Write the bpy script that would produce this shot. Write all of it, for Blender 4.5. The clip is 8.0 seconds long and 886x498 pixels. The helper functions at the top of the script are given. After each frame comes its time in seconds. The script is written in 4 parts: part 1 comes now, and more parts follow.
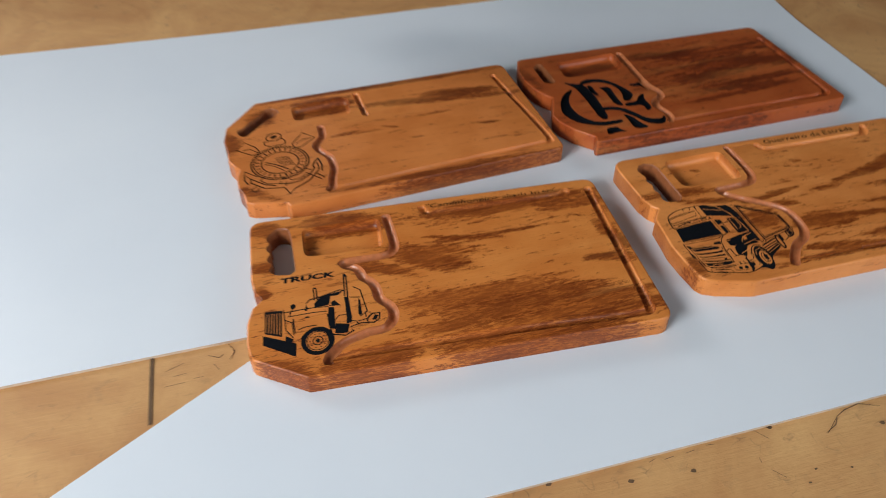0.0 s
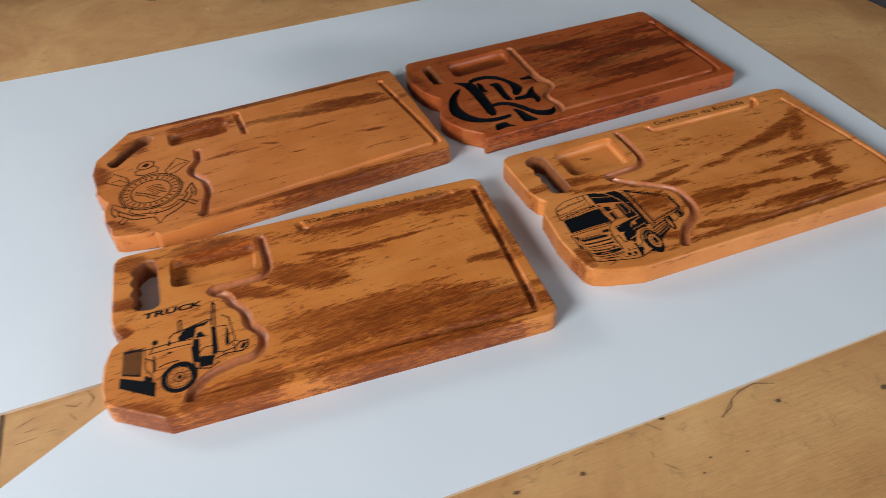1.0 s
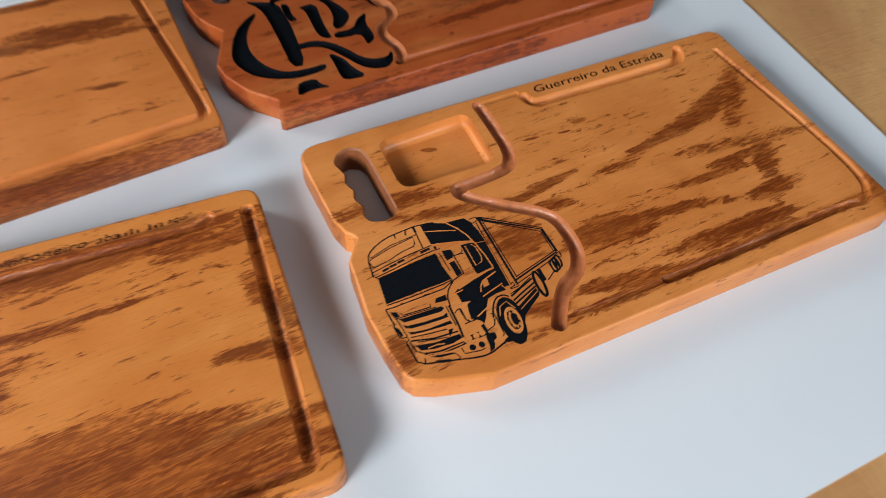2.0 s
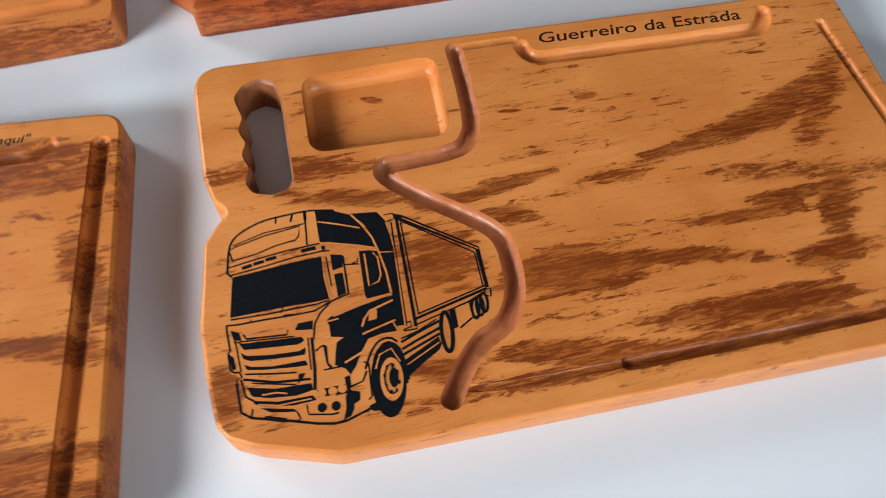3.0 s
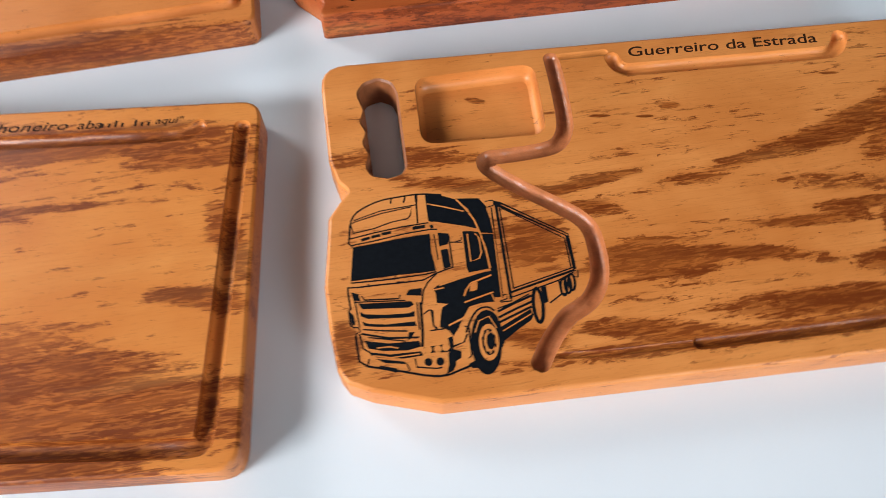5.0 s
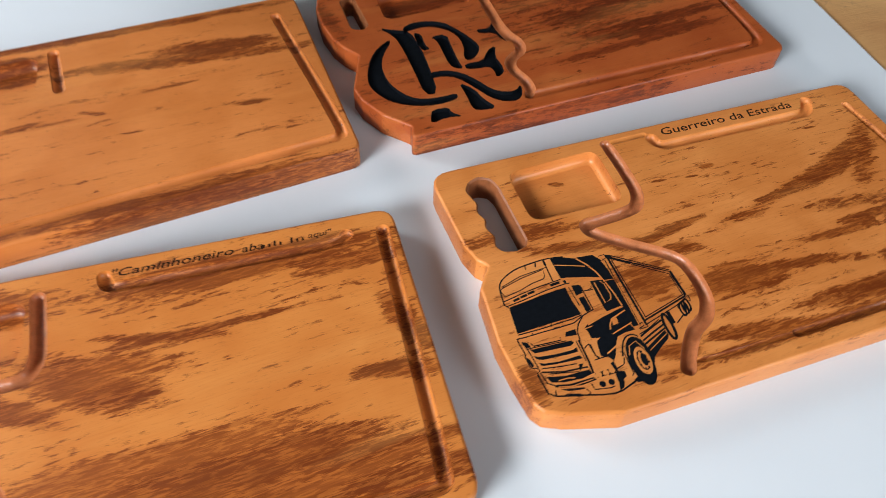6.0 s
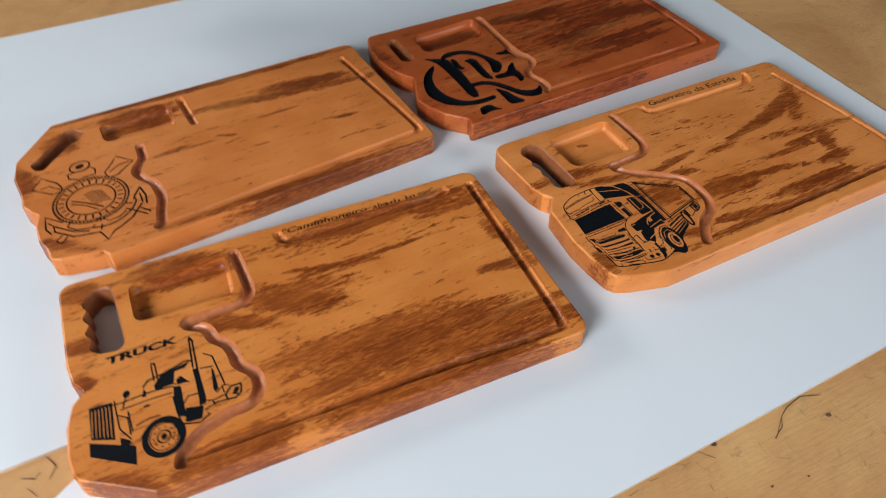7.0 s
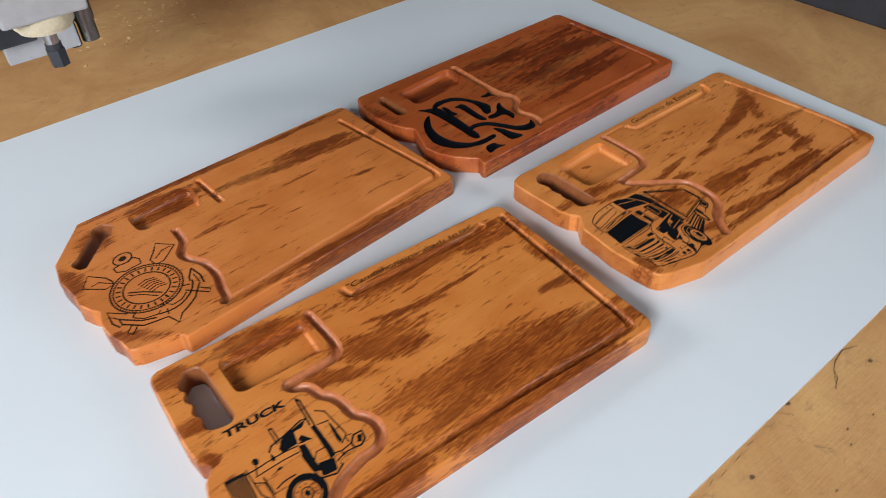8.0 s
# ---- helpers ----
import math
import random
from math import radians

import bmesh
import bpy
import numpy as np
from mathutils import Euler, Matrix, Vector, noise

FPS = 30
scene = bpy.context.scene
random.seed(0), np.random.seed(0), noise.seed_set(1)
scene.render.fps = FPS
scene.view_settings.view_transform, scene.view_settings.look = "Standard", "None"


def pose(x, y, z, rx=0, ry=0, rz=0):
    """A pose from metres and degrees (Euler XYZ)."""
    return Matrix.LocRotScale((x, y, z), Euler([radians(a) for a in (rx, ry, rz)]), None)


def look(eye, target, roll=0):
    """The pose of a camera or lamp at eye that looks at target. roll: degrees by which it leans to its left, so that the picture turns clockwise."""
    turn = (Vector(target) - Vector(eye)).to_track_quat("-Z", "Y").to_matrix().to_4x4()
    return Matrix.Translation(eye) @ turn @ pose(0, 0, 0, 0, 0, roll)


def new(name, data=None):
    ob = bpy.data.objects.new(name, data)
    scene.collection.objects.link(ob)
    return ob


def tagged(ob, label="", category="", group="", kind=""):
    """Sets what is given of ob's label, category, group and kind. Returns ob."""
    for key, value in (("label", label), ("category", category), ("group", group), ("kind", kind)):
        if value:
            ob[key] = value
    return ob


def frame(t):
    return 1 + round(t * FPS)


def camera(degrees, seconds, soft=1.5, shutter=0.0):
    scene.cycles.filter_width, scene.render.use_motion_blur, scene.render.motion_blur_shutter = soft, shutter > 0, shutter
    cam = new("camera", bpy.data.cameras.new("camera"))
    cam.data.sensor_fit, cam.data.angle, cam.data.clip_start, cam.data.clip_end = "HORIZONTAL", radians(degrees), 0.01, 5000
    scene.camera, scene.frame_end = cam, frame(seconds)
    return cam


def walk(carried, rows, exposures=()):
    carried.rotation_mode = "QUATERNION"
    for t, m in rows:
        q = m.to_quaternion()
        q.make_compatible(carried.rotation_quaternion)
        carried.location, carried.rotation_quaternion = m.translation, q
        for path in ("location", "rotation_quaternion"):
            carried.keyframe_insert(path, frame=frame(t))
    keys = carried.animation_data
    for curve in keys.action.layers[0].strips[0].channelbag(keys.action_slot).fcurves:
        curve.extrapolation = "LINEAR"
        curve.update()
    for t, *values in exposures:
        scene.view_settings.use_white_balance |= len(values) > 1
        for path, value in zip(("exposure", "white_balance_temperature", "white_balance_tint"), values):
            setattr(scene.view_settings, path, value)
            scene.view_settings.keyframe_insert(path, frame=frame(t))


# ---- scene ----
# camera
cam = camera(62.89, 8.0, soft=0.85, shutter=0.4)
PATH = [
    (0, (-0.4355, -0.4851, 0.6170), (-0.3243, -0.0532, 0.2157), -0.40),
    (0.3, (-0.4253, -0.4213, 0.5844), (-0.2948, -0.0128, 0.1647), 0.05),
    (0.5, (-0.4057, -0.4329, 0.5899), (-0.2741, -0.0178, 0.1771), -1.28),
    (1, (-0.3273, -0.4876, 0.5776), (-0.1886, -0.0551, 0.1856), -3.83),
    (1.5, (-0.1969, -0.3574, 0.5527), (-0.0143, 0.0320, 0.1345), 1.67),
    (2, (-0.0843, -0.1905, 0.4890), (0.0816, 0.1272, 0.0078), 3.52),
    (3.3, (0.1141, -0.0661, 0.3819), (0.1603, 0.1892, -0.1592), 3.71),
    (3.5, (0.1218, -0.0536, 0.3705), (0.1549, 0.1941, -0.1750), 3.19),
    (4, (0.1215, -0.0464, 0.3689), (0.1211, 0.1852, -0.1846), 0.64),
    (4.2, (0.1175, -0.0590, 0.3783), (0.1132, 0.1868, -0.1690), -0.30),
    (5.3, (-0.0119, -0.1363, 0.4669), (0.0512, 0.1533, -0.0547), 2.18),
    (5.5, (-0.0603, -0.1480, 0.4781), (0.0245, 0.1581, -0.0309), 3.40),
    (6, (-0.1476, -0.1689, 0.5023), (-0.0142, 0.1770, 0.0305), 2.90),
    (6.5, (-0.2717, -0.2907, 0.5223), (-0.0997, 0.0807, 0.0837), 3.13),
    (7, (-0.3792, -0.3457, 0.5636), (-0.1833, 0.0325, 0.1410), 0.32),
    (7.5, (-0.4368, -0.3256, 0.5866), (-0.1947, 0.0541, 0.1901), -1.92),
    (8, (-0.5405, -0.3008, 0.5947), (-0.2675, 0.0584, 0.1992), -2.40),
]
walk(cam, [(t, look(eye, target, roll)) for t, eye, target, roll in PATH],
     [(0, -0.42), (0.5, -0.55), (1, -0.35), (1.5, -0.2), (2, 0.0), (3.5, 0.22), (4.0, 0.32), (4.2, 0.32), (5.5, 0.22), (6.5, 0.05), (7, -0.18), (8, -0.18)])

# light: soft daylight through two windows in the west wall, and a little through one in the front wall
world = bpy.data.worlds.new("workshop_sky")
scene.world = world
world.use_nodes = True
wn = world.node_tree.nodes
sky = wn.new("ShaderNodeTexSky")
sky.sky_type, sky.sun_disc, sky.sun_elevation, sky.sun_rotation = "NISHITA", False, radians(40), radians(200)
world.node_tree.links.new(sky.outputs[0], wn["Background"].inputs[0])
wn["Background"].inputs[1].default_value = 0.06


def area_lamp(name, eye, target, sx, sy, watts, colour):
    data = bpy.data.lights.new(name, "AREA")
    data.shape, data.size, data.size_y, data.energy, data.color = "RECTANGLE", sx, sy, watts, colour
    ob = new(name, data)
    ob.matrix_world = look(eye, target)
    return ob


area_lamp("north_window_daylight", (-2.54, 2.12, 1.50), (0.0, 0.1, 0.0), 1.0, 0.8, 50, (0.97, 0.98, 1.0))
area_lamp("south_window_daylight", (-2.54, -1.25, 1.42), (0.0, 0.0, 0.0), 1.3, 0.9, 134, (0.90, 0.955, 1.0))
area_lamp("front_window_daylight", (1.66, -2.62, 1.08), (0.1, 0.1, 0.0), 1.3, 1.0, 58, (0.84, 0.93, 1.0))

# ---- materials ----


class Mat:
    """A node material with short ways to add nodes."""

    def __init__(self, name, rough=0.6, metal=0.0):
        self.m = bpy.data.materials.new(name)
        self.m.use_nodes = True
        self.t = self.m.node_tree
        self.b = self.t.nodes["Principled BSDF"]
        self.b.inputs["Roughness"].default_value, self.b.inputs["Metallic"].default_value = rough, metal

    def node(self, kind, links=(), operation="", data_type="", interpolation_type="", feature=""):
        n = self.t.nodes.new(kind)
        if operation:
            n.operation = operation
        if data_type:
            n.data_type = data_type
        if interpolation_type:
            n.interpolation_type = interpolation_type
        if feature:
            n.feature = feature
        for i, src in links:
            self.put(src, n.inputs[i])
        return n

    def put(self, src, socket):
        if isinstance(src, (int, float, tuple)):
            socket.default_value = src
        else:
            self.t.links.new(src, socket)

    def coords(self, scale=(1, 1, 1), turn=0.0, shift=(0, 0, 0)):
        c = self.node("ShaderNodeTexCoord")
        n = self.node("ShaderNodeMapping", [(0, c.outputs["Object"]), (1, shift), (2, (0, 0, turn)), (3, tuple(1.0 / k for k in scale))])
        n.vector_type = "TEXTURE"
        return n.outputs[0]

    def noise(self, at, scale, detail=4.0, rough=0.55, warp=0.0):
        return self.node("ShaderNodeTexNoise", [("Vector", at), ("Scale", scale), ("Detail", detail), ("Roughness", rough), ("Distortion", warp)]).outputs["Fac"]

    def math(self, op, a, b=0.0, c=0.0):
        return self.node("ShaderNodeMath", [(0, a), (1, b), (2, c)], operation=op).outputs[0]

    def ramp(self, fac, low, high):
        return self.node("ShaderNodeMapRange", [(0, fac), (1, low), (2, high)]).outputs[0]

    def mix(self, fac, a, b):
        n = self.node("ShaderNodeMix", data_type="RGBA")
        self.put(fac, n.inputs[0]), self.put(a, n.inputs[6]), self.put(b, n.inputs[7])
        return n.outputs[2]

    def bump(self, height, strength, distance):
        n = self.node("ShaderNodeBump", [("Strength", strength), ("Distance", distance), ("Height", height)])
        self.t.links.new(n.outputs[0], self.b.inputs["Normal"])

    def colour(self, src):
        self.put(src, self.b.inputs["Base Color"])


def plain(name, rgb, rough=0.5, metal=0.0, vary=0.15, scale=60.0):
    m = Mat(name, rough, metal)
    at = m.coords()
    n = m.math("ADD", m.math("MULTIPLY", m.noise(at, scale), 0.6), m.math("MULTIPLY", m.noise(at, scale * 9), 0.4))
    m.colour(m.mix(m.ramp(n, 0.3, 0.7), tuple(c * (1 - vary) for c in rgb) + (1,), tuple(min(1, c * (1 + vary)) for c in rgb) + (1,)))
    m.bump(n, 0.15, 0.0006)
    return m.m


def wood(name, light, mid, dark, patches, seed, flow=0.0, bias=0.0, fleck=1.0):
    """Oiled hardwood, grain along x. patches: (centre, half length, half width, degrees, weight) of dark heartwood, in mm."""
    m = Mat(name, 0.34)
    turn = radians(flow)
    base = m.coords((1, 1, 1), turn, (seed * 0.37, seed * 0.21, seed * 0.13))
    streak = m.coords((7, 55, 55), turn, (seed * 0.31, seed, seed * 0.7))
    fine = m.coords((38, 330, 330), turn, (seed, seed * 2.0, 0))
    pores = m.coords((120, 1100, 1100), turn, (seed * 3.0, 0, 0))
    s1 = m.noise(streak, 1.0, 7, 0.68, 0.6)
    s2 = m.noise(fine, 1.0, 6, 0.68, 0.5)
    s3 = m.noise(pores, 1.0, 3, 0.6)
    cloud = m.noise(base, 14, 3, 0.5, 0.3)
    mott = m.noise(m.coords((60, 160, 160), turn), 1.0, 6, 0.75, 0.4)
    where = m.node("ShaderNodeTexCoord").outputs["Object"]
    field = None
    for (x, y), a, b, deg, weight in patches:
        mp = m.node("ShaderNodeMapping", [(0, where), (1, (x / 1000, y / 1000, 0)), (2, (0, 0, radians(deg))), (3, (a / 1000, b / 1000, 0.5))])
        mp.vector_type = "TEXTURE"
        ln = m.node("ShaderNodeVectorMath", [(0, mp.outputs[0])], operation="LENGTH").outputs["Value"]
        one = m.math("MULTIPLY", m.node("ShaderNodeMapRange", [(0, ln), (1, 1.75), (2, 0.2)], interpolation_type="SMOOTHSTEP").outputs[0], weight)
        field = one if field is None else m.math("MAXIMUM", field, one)
    # ragged edge: patches plus streaky noise, then a fairly hard step
    rag = m.math("ADD", m.math("MULTIPLY", m.math("SUBTRACT", s1, 0.5), 1.6), m.math("MULTIPLY", m.math("SUBTRACT", s2, 0.5), 1.6))
    rag = m.math("ADD", rag, m.math("MULTIPLY", m.math("SUBTRACT", mott, 0.5), 1.7))
    tot = m.math("ADD", m.math("ADD", field, rag), bias + 0.1)
    heart = m.ramp(tot, 0.42, 0.54)
    warm = m.ramp(m.math("ADD", m.math("MULTIPLY", field, 0.75), m.math("MULTIPLY", m.math("SUBTRACT", s1, 0.5), 0.8)), 0.0, 0.62)
    tone = m.mix(warm, light + (1,), mid + (1,))
    tone = m.mix(m.math("MULTIPLY", m.ramp(cloud, 0.40, 0.66), 0.6), tone, mid + (1,))
    # the heartwood is built of short dashes along the grain, paler wood showing between them
    dash = m.noise(m.coords((75, 520, 520), turn, (seed * 1.7, seed, 0)), 1.0, 3, 0.6, 0.8)
    ember = m.noise(m.coords((16, 60, 60), turn, (seed * 0.9, seed * 1.3, 0)), 1.0, 4, 0.6, 0.5)
    deep = m.math("MULTIPLY", m.ramp(tot, 0.45, 0.95), m.ramp(ember, 0.40, 0.62))
    cover = m.math("ADD", m.math("MULTIPLY", m.ramp(dash, 0.43, 0.53), 0.60), m.math("ADD", 0.30, m.math("MULTIPLY", deep, 0.40)))
    tone = m.mix(m.math("MULTIPLY", heart, m.math("MINIMUM", cover, 1.0)), tone, dark + (1,))
    tone = m.mix(m.math("MULTIPLY", deep, 0.35), tone, tuple(c * 0.6 for c in dark) + (1,))
    # short dark flecks that come in drifts
    drift = m.math("MULTIPLY", m.ramp(s2, 0.57, 0.64), m.ramp(s1, 0.48, 0.60))
    tone = m.mix(m.math("MULTIPLY", drift, 0.42 * fleck), tone, dark + (1,))
    tone = m.mix(m.math("MULTIPLY", m.ramp(s3, 0.58, 0.72), 0.22), tone, tuple(c * 0.7 for c in dark) + (1,))
    # fine grain, and broad bands of paler and warmer wood
    band = m.noise(m.coords((4, 26, 26), turn, (seed * 0.6, seed * 1.9, 0)), 1.0, 4, 0.55, 0.6)
    tone = m.mix(m.math("MULTIPLY", m.ramp(band, 0.50, 0.68), 0.30), tone, mid + (1,))
    tone = m.mix(m.math("MULTIPLY", m.ramp(band, 0.46, 0.30), 0.16), tone, (0.80, 0.36, 0.10, 1))
    hair = m.noise(m.coords((26, 700, 700), turn, (seed, seed * 0.4, 0)), 1.0, 4, 0.65)
    tone = m.mix(m.math("MULTIPLY", m.ramp(hair, 0.50, 0.70), 0.28), tone, mid + (1,))
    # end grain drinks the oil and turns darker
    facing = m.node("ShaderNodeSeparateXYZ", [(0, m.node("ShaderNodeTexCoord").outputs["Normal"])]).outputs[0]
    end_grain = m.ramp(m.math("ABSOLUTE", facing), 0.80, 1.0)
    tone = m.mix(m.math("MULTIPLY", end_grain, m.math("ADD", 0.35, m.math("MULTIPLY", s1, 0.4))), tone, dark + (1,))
    m.colour(tone)
    m.put(m.math("ADD", 0.24, m.math("MULTIPLY", s2, 0.26)), m.b.inputs["Roughness"])
    m.b.inputs["Specular IOR Level"].default_value = 0.36
    m.bump(m.math("ADD", m.math("MULTIPLY", s2, 0.6), m.math("MULTIPLY", s3, 0.4)), 0.22, 0.0008)
    return m.m


BLACK = plain("burnt_black_paint", (0.0045, 0.0058, 0.008), 0.5, vary=0.4, scale=300)
BURN = plain("burnt_brown_line", (0.028, 0.010, 0.005), 0.55, vary=0.4, scale=300)

for m in (BLACK, BURN):
    m.node_tree.nodes["Principled BSDF"].inputs["Specular IOR Level"].default_value = 0.1

SHEET = Mat("white_melamine", 0.42)
at = SHEET.coords()
cloud = SHEET.noise(at, 3.0, 4)
grain = SHEET.noise(at, 900, 2)
SHEET.colour(SHEET.mix(SHEET.ramp(cloud, 0.3, 0.7), (0.69, 0.73, 0.775, 1), (0.74, 0.775, 0.81, 1)))
SHEET.bump(grain, 0.06, 0.0004)
EDGE = plain("raw_board_edge", (0.52, 0.40, 0.30), 0.8)

BED = Mat("worn_mdf", 0.62)
at = BED.coords()
b1, b2, b3 = BED.noise(at, 5.0, 6, 0.65, 0.8), BED.noise(at, 38, 5, 0.7, 0.5), BED.noise(BED.coords((30, 260, 30)), 1.0, 4, 0.6)
tone = BED.mix(BED.ramp(b1, 0.35, 0.68), (0.47, 0.225, 0.080, 1), (0.66, 0.375, 0.150, 1))
tone = BED.mix(BED.math("MULTIPLY", BED.ramp(b2, 0.56, 0.75), 0.45), tone, (0.30, 0.17, 0.075, 1))
cracks = BED.node("ShaderNodeTexVoronoi", [("Vector", BED.node("ShaderNodeVectorMath", [(0, at), (1, BED.node("ShaderNodeTexNoise", [("Vector", at), ("Scale", 14.0)]).outputs["Color"])], operation="ADD").outputs[0]), ("Scale", 3.3)], feature="DISTANCE_TO_EDGE").outputs["Distance"]
tone = BED.mix(BED.math("MULTIPLY", BED.math("MULTIPLY", BED.ramp(cracks, 0.02, 0.0), BED.ramp(b2, 0.5, 0.65)), 0.5), tone, (0.16, 0.085, 0.04, 1))
tone = BED.mix(BED.math("MULTIPLY", BED.ramp(b3, 0.6, 0.8), 0.3), tone, (0.20, 0.11, 0.05, 1))
BED.colour(tone)
BED.bump(BED.math("ADD", b2, b3), 0.35, 0.0015)

DARK = plain("dark_painted_steel", (0.022, 0.024, 0.032), 0.5, vary=0.3, scale=20)
STEEL = plain("machined_steel", (0.42, 0.42, 0.44), 0.32, 1.0, vary=0.15, scale=90)
ALU = plain("grey_coated_metal", (0.40, 0.40, 0.415), 0.42, 0.2, vary=0.1, scale=70)
CRUMB = plain("sawdust", (0.60, 0.40, 0.20), 0.9, vary=0.2, scale=120)
DARKSTEEL = plain("dark_turned_steel", (0.20, 0.18, 0.17), 0.35, 1.0, vary=0.25, scale=60)
DUST = plain("sawdust_caked_plate", (0.55, 0.47, 0.33), 0.85, vary=0.2, scale=120)
WALL = plain("grey_render", (0.15, 0.145, 0.14), 0.85, vary=0.08, scale=3)
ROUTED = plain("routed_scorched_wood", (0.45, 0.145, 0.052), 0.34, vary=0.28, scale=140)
# brown of the hole walls, darkened to carry the shade inside the holes
SHADED_HOLE_WALL = plain("routed_hole_wall_shaded", (0.27, 0.085, 0.028), 0.5, vary=0.3, scale=140)
FLOOR = plain("concrete_floor", (0.18, 0.175, 0.165), 0.8, vary=0.2, scale=4)
HOLE = plain("dark_stain", (0.13, 0.07, 0.032), 0.8, vary=0.3, scale=200)

# ---- mesh helpers ----


def part(name, bm, material, parent=None, label=""):
    me = bpy.data.meshes.new(name)
    bm.normal_update()
    bm.to_mesh(me)
    bm.free()
    me.materials.append(material)
    ob = new(name, me)
    if parent:
        ob.parent = parent
    if label:
        tagged(ob, label)
    return ob


def box(bm, x0, y0, z0, x1, y1, z1, bevel=0.0):
    made = bmesh.ops.create_cube(bm, size=1, matrix=Matrix.Translation(((x0 + x1) / 2, (y0 + y1) / 2, (z0 + z1) / 2)) @ Matrix.Diagonal((x1 - x0, y1 - y0, z1 - z0, 1)))
    if bevel:
        es = list({e for v in made["verts"] for e in v.link_edges})
        bmesh.ops.bevel(bm, geom=es, offset=bevel, segments=2, affect="EDGES", profile=0.5)


def area2(p):
    return sum(p[i - 1][0] * p[i][1] - p[i][0] * p[i - 1][1] for i in range(len(p)))


def rounded(points, radius, steps=5):
    """A closed outline with its corners rounded; a point may bring its own radius as a third number."""
    out, n = [], len(points)
    for i in range(n):
        p = Vector(points[i][:2])
        a, b = Vector(points[i - 1][:2]), Vector(points[(i + 1) % n][:2])
        r = points[i][2] if len(points[i]) > 2 else radius
        ua, ub = (a - p), (b - p)
        la, lb = ua.length, ub.length
        ua, ub = ua / la, ub / lb
        ang = ua.angle(ub)
        cut = min(r / max(math.tan(ang / 2), 0.05), la * 0.45, lb * 0.45)
        s, e = p + ua * cut, p + ub * cut
        for k in range(steps + 1):
            t = k / steps
            out.append(s * (1 - t) ** 2 + p * 2 * t * (1 - t) + e * t * t)
    if area2(out) < 0:
        out.reverse()
    return out


def inset(poly, d):
    out, n = [], len(poly)
    for i in range(n):
        a, b, c = poly[i - 1], poly[i], poly[(i + 1) % n]
        u, v = (b - a), (c - b)
        if u.length < 1e-6 or v.length < 1e-6:
            u = v = (c - a)
        u, v = u.normalized(), v.normalized()
        nrm = Vector((-u.y - v.y, u.x + v.x))
        if nrm.length < 1e-6:
            nrm = Vector((-u.y, u.x))
        nrm.normalize()
        out.append(b + nrm * d)
    return out


def loft(poly_levels):
    """Closed solid from outlines at rising heights: [(outline, z)], in mm."""
    bm = bmesh.new()
    rings = [[bm.verts.new((p[0] / 1000, p[1] / 1000, z / 1000)) for p in poly] for poly, z in poly_levels]
    bm.faces.new(list(reversed(rings[0])))
    for lo, hi in zip(rings, rings[1:]):
        for i in range(len(lo)):
            j = (i + 1) % len(lo)
            bm.faces.new((lo[i], lo[j], hi[j], hi[i]))
    bm.faces.new(rings[-1])
    return bm


def soften(path, closed, rounds=2):
    pts = [Vector(p[:2]) for p in path]
    for _ in range(rounds):
        out, n = [], len(pts)
        for i in range(n if closed else n - 1):
            a, b = pts[i], pts[(i + 1) % n]
            out += [a * 0.75 + b * 0.25, a * 0.25 + b * 0.75]
        if not closed:
            out = [pts[0]] + out + [pts[-1]]
        pts = out
    return pts


SOLVER = "MANIFOLD"


def carve(ob, cutters):
    """Cut the solids out of ob; a cut face takes the cutter's material."""
    made = []
    for bm, material in cutters:
        me = bpy.data.meshes.new("cutter")
        bm.to_mesh(me)
        bm.free()
        me.materials.append(material)
        c = new("cutter", me)
        mod = ob.modifiers.new("cut", "BOOLEAN")
        mod.operation, mod.solver, mod.object, mod.use_self, mod.material_mode = "DIFFERENCE", SOLVER, c, False, "TRANSFER"
        made.append(c)
    bpy.context.view_layer.update()
    deps = bpy.context.evaluated_depsgraph_get()
    me = bpy.data.meshes.new_from_object(ob.evaluated_get(deps))
    ob.modifiers.clear()
    ob.data = me
    for c in made:
        bpy.data.objects.remove(c)
    shade(me)


def shade(me, limit=35):
    bm = bmesh.new()
    bm.from_mesh(me)
    for f in bm.faces:
        f.smooth = abs(f.normal.z) < 0.999
    for e in bm.edges:
        e.smooth = len(e.link_faces) == 2 and e.calc_face_angle(0) < radians(limit)
    bm.to_mesh(me)
    bm.free()


def ball_end(a, b, r, z):
    """The space that a round-nosed cutter sweeps from a to b, mm."""
    bm = bmesh.new()
    d = b - a
    turn = math.atan2(d.y, d.x)
    rings = []
    for end, half in ((a, -1), (b, 1)):
        for k in range(4):
            lat = math.pi / 2 * (k / 4 if half > 0 else 1 - (k + 1) / 4) * half
            ring = []
            for s in range(16):
                w = 2 * math.pi * s / 16 + 0.1
                q = Vector((r * math.sin(lat), r * math.cos(lat) * math.cos(w), r * math.cos(lat) * math.sin(w)))
                q.rotate(Matrix.Rotation(turn, 3, "Z"))
                ring.append(bm.verts.new(((end.x + q.x) / 1000, (end.y + q.y) / 1000, (z + q.z) / 1000)))
            rings.append(ring)
    for lo, hi in zip(rings, rings[1:]):
        for k in range(16):
            bm.faces.new((lo[k], lo[(k + 1) % 16], hi[(k + 1) % 16], hi[k]))
    bm.faces.new(list(reversed(rings[0])))
    bm.faces.new(rings[-1])
    bmesh.ops.recalc_face_normals(bm, faces=bm.faces)
    return bm


